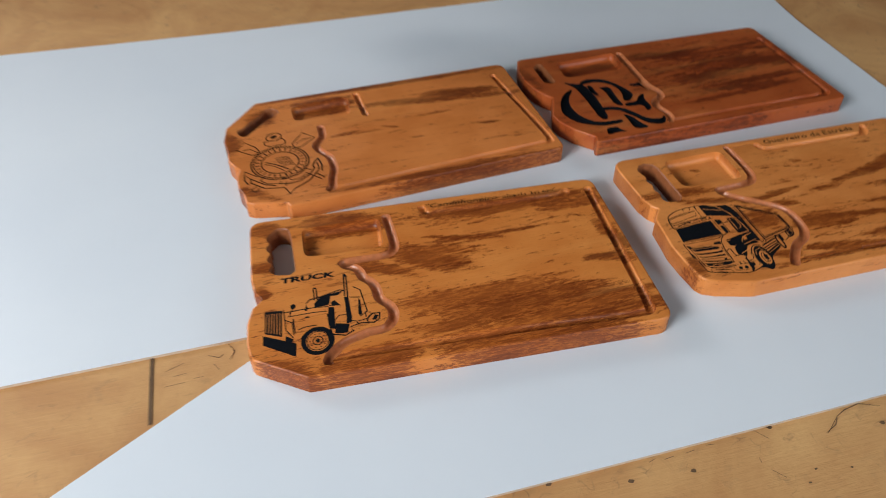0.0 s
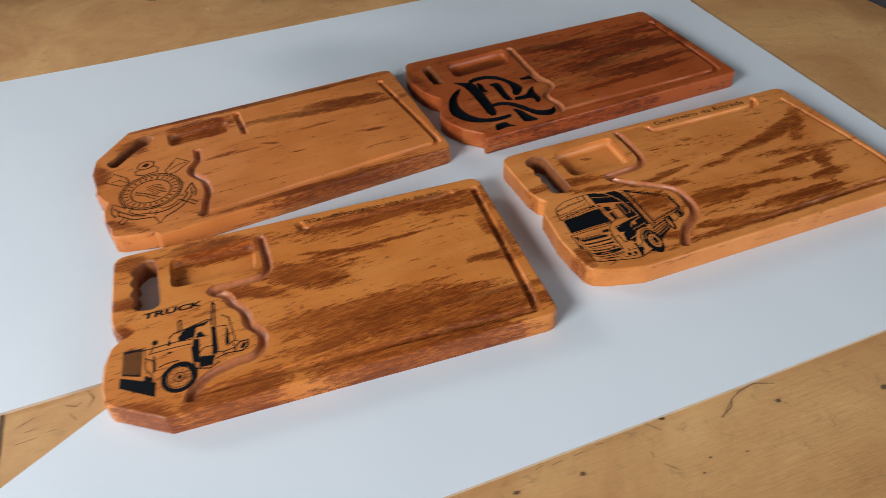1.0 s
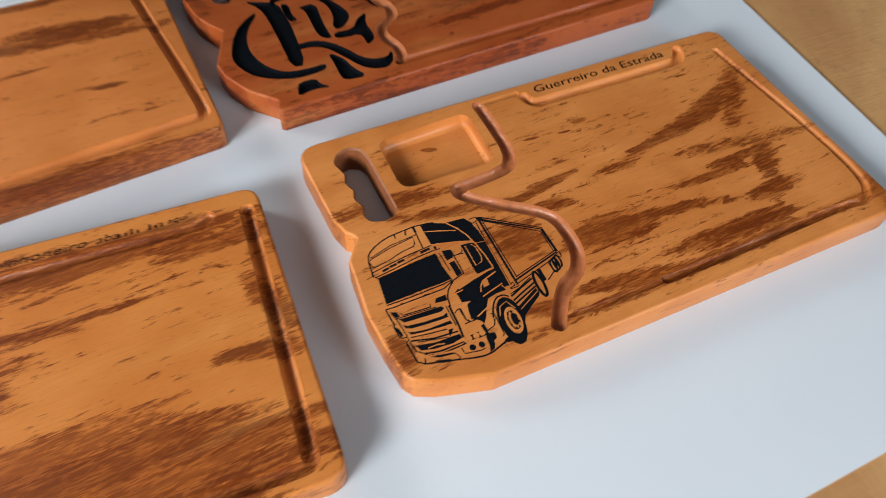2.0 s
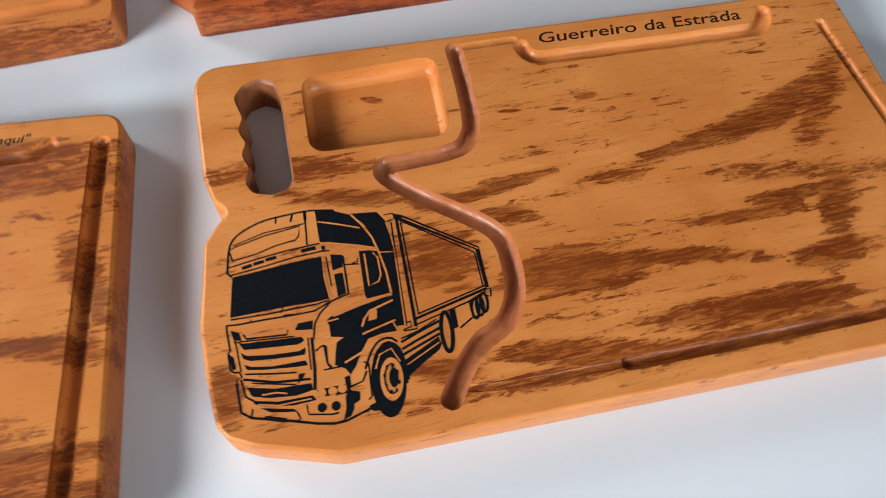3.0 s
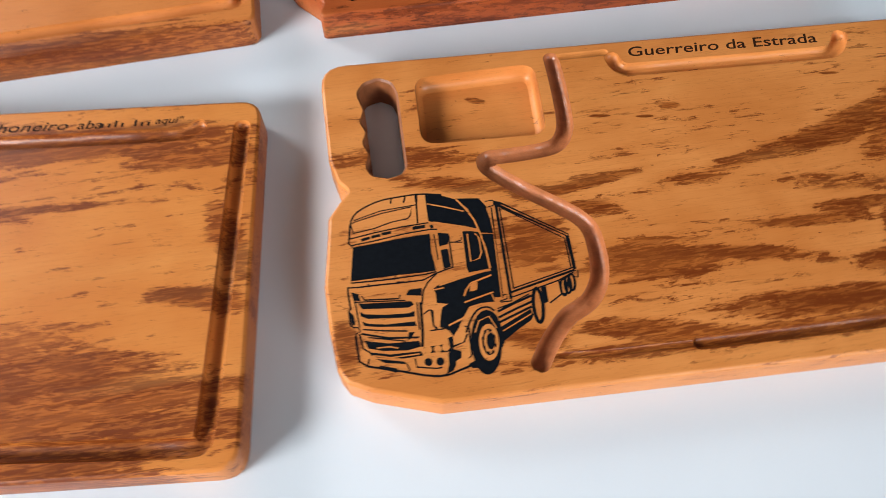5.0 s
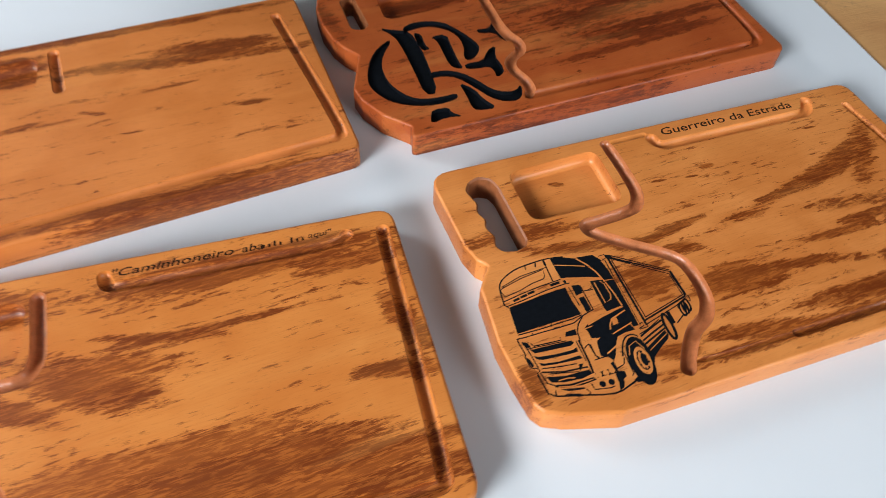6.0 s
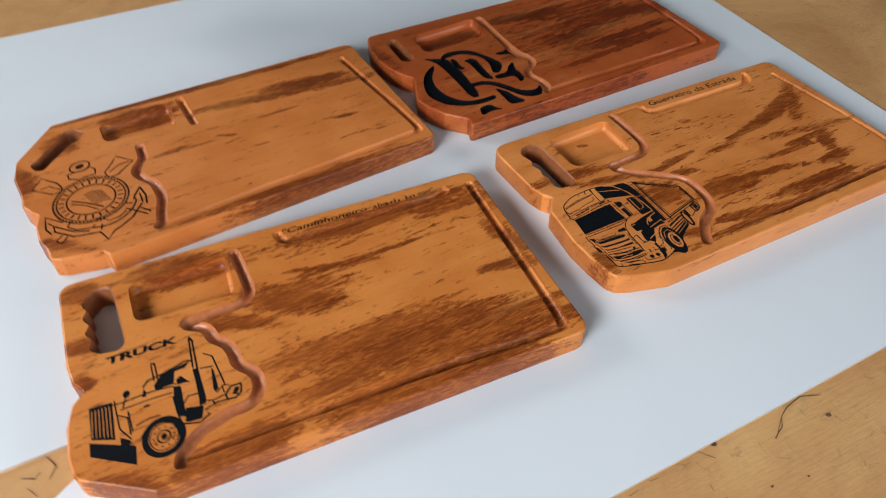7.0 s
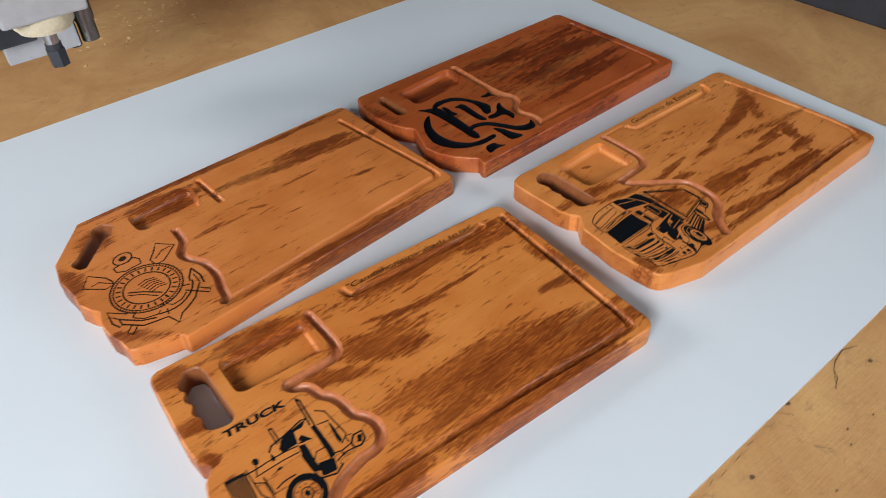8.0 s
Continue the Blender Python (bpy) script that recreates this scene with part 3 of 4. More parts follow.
F_MARK = [carved_shape((49.9, 144.6), (33.1, 134.5), (20.3, 118.6), (11.1, 97.4), (7.1, 80.0), (10.4, 65.2), (19.9, 48.8), (33.9, 38.1), (54.7, 30.5), (72.3, 30.1), (86.4, 32.7), (87.0, 40.6), (72.8, 39.8), (52.7, 41.8), (40.5, 49.3), (30.9, 65.0), (26.5, 83.0), (27.9, 103.5), (35.1, 120.8), (47.6, 137.1), depth=4.00),
    carved_shape((68.8, 159.8), (82.7, 166.3), (101.4, 163.7), (115.2, 156.1), (123.4, 142.7), (132.7, 123.8), (137.6, 106.6), (133.3, 95.7), (123.0, 86.0), (115.0, 86.5), (115.2, 95.4), (119.8, 104.0), (122.1, 121.9), (118.0, 136.9), (108.7, 147.3), (95.0, 154.8), (78.4, 153.6), (68.6, 151.4), depth=4.07),
    carved_shape((43.1, 167.9), (60.6, 158.1), (74.8, 152.6), (76.8, 120.7), (74.4, 86.7), (69.5, 45.3), (56.0, 47.9), (57.6, 82.5), (58.0, 126.6), (55.8, 149.1), depth=4.14),
    carved_shape((76.8, 148.8), (84.9, 144.1), (82.4, 124.0), (85.9, 115.8), (76.7, 114.7), (76.0, 131.2), depth=4.21),
    carved_shape((91.6, 135.7), (111.1, 135.9), (108.3, 110.8), (106.7, 86.2), (108.0, 75.0), (100.5, 76.5), (95.5, 84.9), (96.8, 114.4), (97.1, 127.7), depth=4.28),
    carved_shape((111.3, 81.8), (131.6, 80.3), (142.0, 95.0), (154.4, 101.3), (146.3, 83.5), (147.7, 68.3), (145.8, 56.3), (135.0, 50.2), (136.8, 62.0), (133.7, 69.8), (121.1, 69.9), (109.6, 72.6), depth=4.35),
    carved_shape((143.0, 133.3), (159.5, 131.4), (165.8, 140.3), (168.7, 157.2), (171.8, 138.4), (170.5, 119.3), (174.7, 101.1), (165.0, 106.3), (161.7, 122.1), (146.2, 124.8), depth=4.42),
    carved_shape((70.3, 78.5), (87.1, 78.8), (102.4, 70.1), (114.4, 53.0), (122.7, 35.5), (134.6, 27.1), (146.0, 26.2), (153.7, 33.9), (150.7, 20.1), (141.9, 11.2), (128.9, 13.6), (117.4, 22.7), (107.4, 43.2), (96.4, 62.5), (83.6, 69.5), (68.4, 69.6), depth=4.49),
    carved_shape((94.5, 55.7), (106.4, 40.7), (109.1, 24.5), (118.3, 7.3), (97.2, 9.8), (93.8, 16.2), (95.2, 35.3), depth=4.56),
    carved_shape((55.4, 24.2), (71.6, 23.3), (72.4, 14.4), (82.1, 6.1), (64.9, 10.0), (48.2, 5.3), (51.1, 17.0), depth=4.63)]
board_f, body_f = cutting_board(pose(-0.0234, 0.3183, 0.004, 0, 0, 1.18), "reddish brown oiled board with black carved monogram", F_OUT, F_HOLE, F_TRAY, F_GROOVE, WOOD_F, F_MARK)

# ---- engraved lorry with trailer ----
a = Art()
a.fill((16.4, 106.6), (31.4, 108.0), (48.6, 110.0), (66.8, 111.0), (66.5, 97.3), (68.2, 84.1), (60.4, 83.5), (43.6, 83.5), (13.6, 82.4))
a.fill((66.7, 141.0), (76.3, 140.0), (86.7, 135.2), (93.1, 127.3), (97.0, 117.6), (98.8, 110.9), (89.2, 114.2), (70.6, 119.5), (67.0, 120.4))
a.fill((86.7, 135.9), (102.3, 134.4), (106.5, 127.7), (108.2, 118.5), (108.0, 107.0), (106.6, 61.0), (102.4, 61.3), (102.8, 85.3), (101.1, 101.1), (98.6, 114.2), (94.0, 127.2))
a.fill((72.0, 111.2), (79.0, 109.8), (78.0, 102.1), (72.0, 101.0))
a.fill((72.5, 98.4), (77.4, 98.7), (77.8, 85.6), (73.0, 84.4))
a.fill((88.3, 110.4), (99.1, 109.6), (101.7, 94.7), (102.6, 81.6), (88.5, 80.2), (87.7, 83.3))
a.fill((64.6, 71.2), (68.8, 74.2), (73.8, 74.4), (88.4, 78.7), (103.1, 79.8), (102.3, 58.4), (93.5, 58.5), (85.7, 56.8), (81.0, 50.0), (77.4, 43.3), (73.6, 38.6), (71.5, 42.4), (66.1, 45.6), (67.4, 52.5), (68.8, 58.1), (72.9, 60.1), (66.0, 61.7), (66.0, 68.4))
a.fill((13.3, 75.0), (17.8, 72.9), (18.9, 68.2), (14.7, 69.1))
a.fill((47.3, 69.0), (49.4, 72.6), (57.7, 72.9), (56.9, 67.7))
a.fill((17.0, 67.1), (20.1, 66.3), (50.4, 64.6), (51.8, 62.2), (48.3, 60.5), (19.7, 62.6))
a.fill((17.9, 61.3), (20.7, 59.1), (33.5, 57.3), (48.4, 56.7), (51.9, 58.2), (51.4, 54.2), (44.4, 54.2), (22.8, 55.8), (18.7, 57.8))
a.fill((18.9, 54.4), (23.0, 52.5), (33.8, 50.8), (51.2, 50.9), (52.1, 48.0), (44.6, 48.3), (28.5, 49.8), (20.4, 51.3))
a.fill((46.8, 44.2), (50.6, 44.0), (48.0, 40.6), (45.6, 38.6))
a.fill((19.6, 41.7), (34.3, 38.4), (52.8, 38.0), (53.4, 34.2), (45.0, 32.7), (30.5, 34.0), (21.7, 36.6))
a.fill((21.9, 34.2), (34.6, 31.3), (52.9, 31.3), (54.3, 28.5), (42.5, 27.8), (26.8, 30.3), (22.8, 32.2))
a.fill((25.5, 29.6), (42.6, 25.9), (43.7, 24.3), (30.9, 26.3))
a.fill((55.0, 33.5), (70.1, 34.2), (70.9, 29.1), (55.6, 29.7))
a.fill((70.1, 37.8), (73.1, 38.7), (73.2, 20.7), (70.9, 16.9), (66.7, 15.4), (68.8, 21.0), (69.3, 27.6), (70.9, 30.1))
a.fill((72.7, 30.0), (77.2, 28.8), (76.7, 24.4), (72.7, 22.5))
a.fill((11.1, 62.4), (14.0, 59.3), (14.9, 53.1), (12.9, 52.1))
a.fill((41.0, 77.4), (42.6, 79.1), (47.3, 78.7), (47.9, 77.5))
a.fill((61.4, 58.1), (63.3, 56.8), (62.9, 47.2), (65.0, 44.8), (63.4, 44.1), (61.8, 47.3))
a.fill((80.5, 20.1), (84.5, 21.6), (87.5, 16.7), (82.3, 17.3))
a.fill((103.2, 41.3), (123.4, 51.1), (124.5, 46.7), (122.4, 43.5), (114.5, 39.1), (103.4, 31.7))
a.fill((132.2, 65.0), (135.6, 65.3), (135.3, 54.5), (132.5, 53.9))
a.fill((111.2, 131.8), (116.5, 129.7), (157.1, 100.9), (156.9, 98.1), (136.2, 111.9), (112.2, 127.6))
a.fill((112.2, 127.9), (114.0, 126.8), (113.4, 59.1), (111.5, 59.2))
a.fill((154.7, 99.5), (157.1, 100.3), (157.2, 75.2), (155.1, 74.7))
a.fill((100.0, 41.0), (102.4, 41.4), (103.0, 28.7), (100.3, 27.9))
a.line(1.2, (13.7, 109.0), (14.5, 115.3), (15.6, 125.0), (18.8, 131.5), (25.9, 136.0), (36.0, 140.1), (47.9, 141.3), (59.8, 142.2), (67.3, 141.7), (77.8, 139.9), smooth=1)
a.line(1.0, (14.0, 112.8), (31.1, 115.8), (48.4, 118.1), (66.8, 119.4))
a.line(1.0, (14.2, 109.3), (16.1, 106.6))
a.line(1.0, (14.9, 107.9), (31.3, 109.9), (51.4, 113.0), (67.3, 114.2), (72.0, 113.8))
a.line(0.9, (17.2, 116.8), (15.7, 123.7), (19.1, 125.5), (36.4, 129.9), (56.9, 132.8), (55.6, 126.5), (53.5, 124.0), (42.5, 122.5), (31.0, 119.0), (17.2, 116.8))
a.line(0.8, (17.9, 126.5), (36.3, 131.9), (59.9, 134.0))
a.line(1.9, (60.7, 141.5), (60.5, 136.3))
a.line(1.0, (60.5, 137.0), (59.7, 119.6))
a.line(1.0, (44.0, 141.2), (43.3, 136.8))
a.line(1.2, (53.6, 141.6), (51.9, 136.6))
a.line(2.1, (22.1, 111.2), (27.8, 112.4))
a.line(2.1, (28.6, 112.7), (34.7, 113.6))
a.line(2.1, (35.5, 114.2), (41.8, 115.0))
a.line(2.4, (56.0, 116.3), (64.4, 117.0))
a.line(2.8, (67.6, 116.1), (69.7, 116.3))
a.line(0.8, (69.4, 110.4), (70.2, 91.4))
a.line(1.0, (78.9, 109.1), (78.9, 84.6))
a.line(0.9, (79.2, 103.3), (87.2, 102.4))
a.line(0.8, (83.2, 103.3), (86.7, 104.1), (87.0, 106.3))
a.line(1.0, (13.7, 81.2), (32.5, 81.0), (46.4, 81.5), (60.4, 82.0), (68.2, 83.2))
a.line(1.0, (11.4, 78.1), (17.5, 77.7), (32.7, 78.0), (46.5, 77.9), (59.0, 78.2), (67.4, 81.8), (74.4, 84.0), (78.7, 84.9))
a.line(0.8, (40.9, 80.4), (42.5, 83.9))
a.line(0.8, (23.9, 77.5), (24.6, 79.5))
a.line(1.0, (19.8, 71.6), (21.3, 68.6), (42.9, 67.2), (43.7, 69.8))
a.line(0.8, (14.8, 67.6), (20.0, 67.5), (46.8, 65.5))
a.line(1.6, (55.9, 63.1), (55.4, 45.0), (54.2, 34.1))
a.line(0.8, (53.7, 63.5), (53.5, 45.1))
a.line(1.0, (68.8, 82.3), (61.8, 76.2), (58.3, 70.5), (56.7, 61.9))
a.line(0.9, (57.1, 55.0), (59.8, 57.0), (61.7, 57.5))
a.line(0.9, (59.9, 43.8), (68.8, 44.0))
a.line(1.3, (18.0, 46.4), (34.1, 41.9), (52.8, 40.2))
a.line(0.9, (19.2, 49.1), (33.9, 46.6), (46.0, 45.1))
a.line(0.8, (22.1, 43.6), (44.9, 38.6))
a.line(1.3, (14.4, 45.3), (15.7, 29.1), (20.6, 25.3), (35.0, 21.5), (41.5, 19.7), (53.2, 16.2), (62.3, 14.5), (68.8, 15.0), (84.5, 19.8))
a.line(0.9, (49.1, 26.7), (49.5, 21.7), (61.0, 19.5), (64.9, 19.7))
a.line(0.8, (27.6, 24.7), (38.1, 21.6), (37.6, 20.0), (28.2, 23.1), (27.6, 24.7))
a.line(0.8, (43.7, 24.3), (45.4, 20.2), (42.8, 19.6))
a.line(0.9, (21.6, 29.9), (20.6, 25.3))
a.line(1.0, (11.4, 78.4), (11.4, 74.0), (12.4, 63.7), (11.2, 61.8), (11.8, 52.7), (13.7, 50.9), (16.4, 50.7), (17.4, 47.9), (14.8, 46.7), (14.9, 37.1))
a.line(0.8, (14.5, 73.7), (15.8, 64.9), (17.2, 50.7))
a.line(1.0, (16.9, 46.5), (18.6, 36.8), (22.7, 33.8))
a.line(1.0, (72.8, 32.2), (79.4, 33.8), (82.2, 39.1))
a.line(0.9, (81.4, 44.4), (83.8, 42.8), (83.0, 25.2), (81.1, 23.5))
a.line(1.5, (102.8, 51.5), (112.6, 55.4), (125.4, 59.9))
a.line(1.5, (102.7, 47.5), (112.4, 51.4), (125.1, 55.9))
a.line(1.5, (102.5, 44.2), (112.3, 48.0), (124.3, 52.5))
a.line(0.8, (102.9, 53.5), (112.7, 56.2), (124.1, 61.2))
a.line(0.9, (103.3, 61.6), (110.2, 62.5), (110.1, 59.6), (105.1, 58.2))
a.line(0.8, (105.6, 57.6), (112.8, 57.7), (112.8, 58.8))
a.line(0.8, (106.5, 53.5), (109.3, 55.0), (111.2, 54.9))
a.line(1.0, (136.1, 53.6), (144.9, 59.1))
a.line(0.8, (115.1, 125.4), (115.1, 65.7))
a.line(0.9, (114.6, 66.0), (155.3, 76.2))
a.line(1.5, (113.1, 63.5), (155.7, 74.4))
a.line(0.9, (113.5, 60.2), (144.3, 68.3), (154.9, 72.9))
a.line(0.8, (106.1, 131.4), (111.5, 131.7), (111.9, 128.0), (107.7, 126.9))
a.line(0.8, (153.9, 97.6), (153.9, 76.3))
a.line(0.8, (116.3, 125.0), (153.9, 97.6))
a.line(0.8, (109.7, 126.1), (107.4, 60.4))
a.line(0.9, (155.3, 73.5), (157.7, 74.2), (157.1, 69.1), (154.6, 69.9))
a.line(0.9, (144.3, 68.3), (144.4, 59.7), (146.8, 58.6))
a.line(2.6, (84.6, 27.7), (85.3, 37.2), (88.8, 47.5), (94.7, 53.0), (100.1, 50.0), (102.2, 42.8), (102.8, 30.4), smooth=1)
a.line(1.2, (81.6, 40.2), (86.1, 49.6), (91.2, 55.0), (97.5, 55.6), (101.0, 52.2), smooth=1)
a.oval(0, (93.0, 31.7), 9.1, 19.6, -6)
a.oval(2.2, (128.5, 53.0), 2.9, 11.5, -4)
a.oval(1.5, (146.7, 63.3), 2.0, 5.7, -6)
a.oval(1.5, (149.6, 64.6), 2.0, 5.7, -6)
a.oval(1.5, (152.3, 66.2), 2.0, 5.7, -6)
a.oval(0, (56.7, 24.0), 2.4, 2.5, 0, steps=16)
a.oval(0, (63.8, 23.5), 2.4, 2.5, 0, steps=16)
a.done("engraved_drawing", BLACK, board_g, "black engraved line drawing of a lorry")
a = Art(TOP + 0.3)
a.oval(0, (94.6, 32.4), 6.1, 11.8, -6)
a.oval(0.9, (128.5, 53.0), 1.4, 5.1, -4)
a.line(1.0, (67.3, 133.8), (77.7, 130.4), (91.0, 125.4))
a.line(1.3, (87.3, 134.8), (92.5, 127.3), (97.0, 118.3), (99.6, 107.6), (101.7, 94.7), (102.4, 81.6))
a.line(1.0, (70.6, 119.2), (89.2, 113.9), (98.5, 110.6))
a.line(0.8, (70.6, 116.9), (89.2, 111.6), (98.5, 109.0))
a.line(0.8, (100.2, 107.6), (108.0, 106.4))
a.line(1.0, (91.1, 108.2), (90.9, 87.7), (96.7, 89.5), (98.5, 93.7), (98.3, 104.5), (96.1, 107.9))
a.line(1.2, (68.8, 73.3), (81.4, 76.5), (102.0, 80.8))
a.line(0.9, (64.6, 70.6), (71.6, 71.3))
a.line(1.1, (83.1, 59.9), (88.0, 61.3), (102.0, 64.9))
a.line(1.2, (83.4, 64.2), (85.4, 68.5), (88.9, 72.7), (102.5, 76.8))
a.line(1.2, (71.5, 45.7), (82.3, 50.2))
a.line(0.8, (87.0, 39.3), (90.4, 46.8), (97.0, 49.1), (100.5, 41.0))
a.line(1.0, (67.6, 110.6), (67.1, 97.2), (68.5, 84.4))
a.line(0.8, (106.5, 126.3), (108.1, 116.8), (108.6, 107.0), (106.8, 61.0))
a.line(0.8, (100.6, 63.8), (102.3, 58.4))
a.line(0.9, (72.7, 30.8), (82.1, 34.1))
a.line(0.8, (104.2, 38.5), (123.2, 47.7))
a.line(0.7, (116.4, 127.7), (156.4, 99.7))
a.line(0.9, (27.0, 36.2), (34.4, 36.2), (39.7, 34.7))
a.line(0.8, (24.6, 31.6), (34.7, 29.2), (51.9, 29.7))
a.fill((87.3, 66.9), (88.3, 71.2), (91.7, 74.0), (93.0, 72.1), (92.1, 67.4))
a.oval(0, (57.4, 31.7), 2.4, 2.4, 0, steps=12)
a.oval(0, (63.2, 31.5), 2.4, 2.4, 0, steps=12)
a.oval(0, (68.2, 32.0), 2.4, 2.4, 0, steps=12)
a.done("uncut_ridge", WOOD_G, board_g, "thin uncut wooden ridges in the drawing")
a = Art(TOP + 0.6)
a.oval(0, (95.7, 32.8), 2.4, 5.4, -6)
a.oval(0.7, (94.6, 32.4), 3.7, 8.1, -6, start=60, end=300)
a.oval(0, (98.1, 29.9), 0.7, 1.2, 0, steps=8)
a.oval(0, (96.1, 25.8), 0.7, 1.2, 0, steps=8)
a.oval(0, (93.3, 25.5), 0.7, 1.2, 0, steps=8)
a.oval(0, (91.2, 29.2), 0.7, 1.2, 0, steps=8)
a.oval(0, (91.1, 34.8), 0.7, 1.2, 0, steps=8)
a.oval(0, (93.0, 39.0), 0.7, 1.2, 0, steps=8)
a.oval(0, (95.9, 39.3), 0.7, 1.2, 0, steps=8)
a.oval(0, (98.0, 35.5), 0.7, 1.2, 0, steps=8)
a.done("wheel_hub", BLACK, board_g)
lettering("Guerreiro da Estrada", (232.3, 245.2), (378.8, 243.4), 9.6, BURN, board_g, label="dark engraved slogan lettering", shear=0.12, bold=0.010)

# ---- engraved bonnet truck ----
a = Art()
a.fill((15.2, 101.2), (34.1, 100.1), (32.6, 61.0), (14.3, 68.8))
a.fill((12.5, 66.4), (47.3, 48.6), (45.8, 30.4), (11.9, 53.1))
a.fill((36.4, 61.5), (44.6, 55.0), (42.0, 50.0), (35.9, 54.5))
a.line(1.3, (35.8, 101.2), (37.0, 70.0), (44.7, 56.4))
a.line(1.3, (35.9, 85.1), (44.3, 79.2), (45.0, 60.6))
a.fill((78.2, 113.6), (88.6, 111.1), (85.9, 97.9), (70.1, 97.2), (69.5, 102.9))
a.fill((80.9, 113.1), (103.8, 117.6), (97.5, 111.3), (85.6, 111.0))
a.fill((92.6, 104.2), (98.0, 95.5), (89.2, 95.4), (88.2, 101.4))
a.fill((84.9, 94.9), (91.0, 93.3), (90.2, 70.4), (90.4, 60.3), (83.7, 62.6), (83.0, 73.0), (83.6, 84.8))
a.fill((103.4, 106.8), (108.4, 106.2), (108.9, 73.0), (107.7, 66.6), (102.0, 65.8), (104.2, 80.2))
a.fill((119.2, 101.9), (120.8, 98.3), (120.6, 76.8), (117.1, 74.9), (116.5, 80.0))
a.fill((133.9, 72.8), (137.8, 71.4), (134.4, 64.8), (130.2, 65.8))
a.fill((90.9, 68.5), (102.0, 65.8), (105.4, 64.7), (102.1, 52.8), (92.2, 53.4), (88.5, 54.8))
a.fill((60.8, 103.6), (62.4, 98.7), (61.8, 94.1), (58.6, 94.3))
a.fill((84.9, 55.4), (87.5, 50.0), (84.7, 41.9), (82.9, 46.7))
a.line(1.7, (106.8, 143.1), (104.3, 108.5))
a.line(1.7, (109.1, 138.0), (107.7, 105.9))
a.line(2.2, (107.0, 144.6), (109.8, 138.3))
a.line(1.4, (70.5, 127.2), (70.4, 108.2))
a.line(1.4, (73.6, 126.4), (73.7, 107.9))
a.line(2.0, (70.3, 128.1), (74.3, 126.6))
a.line(1.8, (60.3, 104.7), (65.1, 110.0), (79.1, 112.9), (99.8, 119.1), (104.6, 116.9))
a.line(1.4, (86.0, 97.1), (92.7, 96.5), (98.8, 94.9))
a.line(1.4, (115.2, 121.0), (122.6, 114.5), (126.6, 79.9), (118.1, 73.5))
a.line(1.3, (109.7, 105.2), (121.0, 102.9))
a.line(2.1, (130.9, 75.0), (139.7, 74.5), (138.1, 65.8), (131.9, 61.5), (125.4, 62.7), (125.1, 68.2), (130.9, 75.0))
a.line(1.4, (124.3, 71.0), (124.1, 78.7), (130.3, 77.1))
a.line(1.4, (106.9, 69.3), (114.2, 66.8), (125.4, 68.7))
a.line(1.4, (105.7, 60.1), (116.5, 63.6), (125.4, 62.7))
a.line(1.3, (113.2, 66.0), (115.6, 62.0))
a.line(1.8, (86.6, 53.4), (99.5, 49.2), (109.0, 54.7), (106.6, 56.6))
a.line(1.5, (18.1, 96.9), (43.0, 96.2), (56.0, 97.0), (70.1, 97.2), (85.2, 95.5))
a.line(1.3, (39.6, 89.0), (66.4, 89.9), (82.9, 89.0))
a.line(1.5, (49.9, 67.5), (58.4, 70.6), (69.9, 70.3), smooth=1)
a.line(1.3, (45.8, 101.1), (41.8, 90.1))
a.line(1.4, (45.4, 85.2), (46.7, 63.2))
a.line(1.4, (82.9, 84.6), (83.7, 66.8), (85.3, 55.1))
a.line(1.3, (103.7, 79.2), (95.2, 79.7), (88.6, 71.6))
a.line(1.4, (104.5, 96.7), (103.7, 68.8))
a.line(4.8, (53.4, 52.9), (58.9, 60.7), (67.7, 65.0), (77.4, 62.4), (82.6, 56.4), (83.7, 48.1), (83.6, 42.0), smooth=1)
a.oval(0, (46.4, 103.6), 3.0, 3.8, steps=14)
a.oval(0, (60.8, 84.1), 2.8, 1.3, steps=12)
HUB = (69.6, 48.0)
a.oval(5.2, HUB, 15.2, 17.2, -8)
a.oval(0.9, HUB, 11.4, 13.0, -8)
a.oval(1.2, HUB, 5.2, 6.0, -8)
a.oval(0, HUB, 2.4, 2.8, steps=14)
for k in range(10):
    q = radians(36 * k)
    a.oval(0, (HUB[0] + 8.4 * math.cos(q), HUB[1] + 9.4 * math.sin(q)), 0.8, 0.9, steps=8)
a.done("engraved_drawing", BLACK, board_t, "black engraved line drawing of a truck")
a = Art(TOP + 0.12)
for k in range(6):
    x = k / 5.5
    p, q = (17.3, 97.6), (15.4, 70.6)
    r, s = (32.7, 96.6), (31.7, 64.1)
    a.line(0.7, (p[0] + (r[0] - p[0]) * x, p[1] + (r[1] - p[1]) * x), (q[0] + (s[0] - q[0]) * x, q[1] + (s[1] - q[1]) * x))
a.done("radiator_slats", WOOD_T, board_t)
lettering("TRUCK", (34.5, 142.6), (97.0, 142.2), 9.0, BLACK, board_t, shear=0.1, label="wide black engraved lettering", bold=0.045)
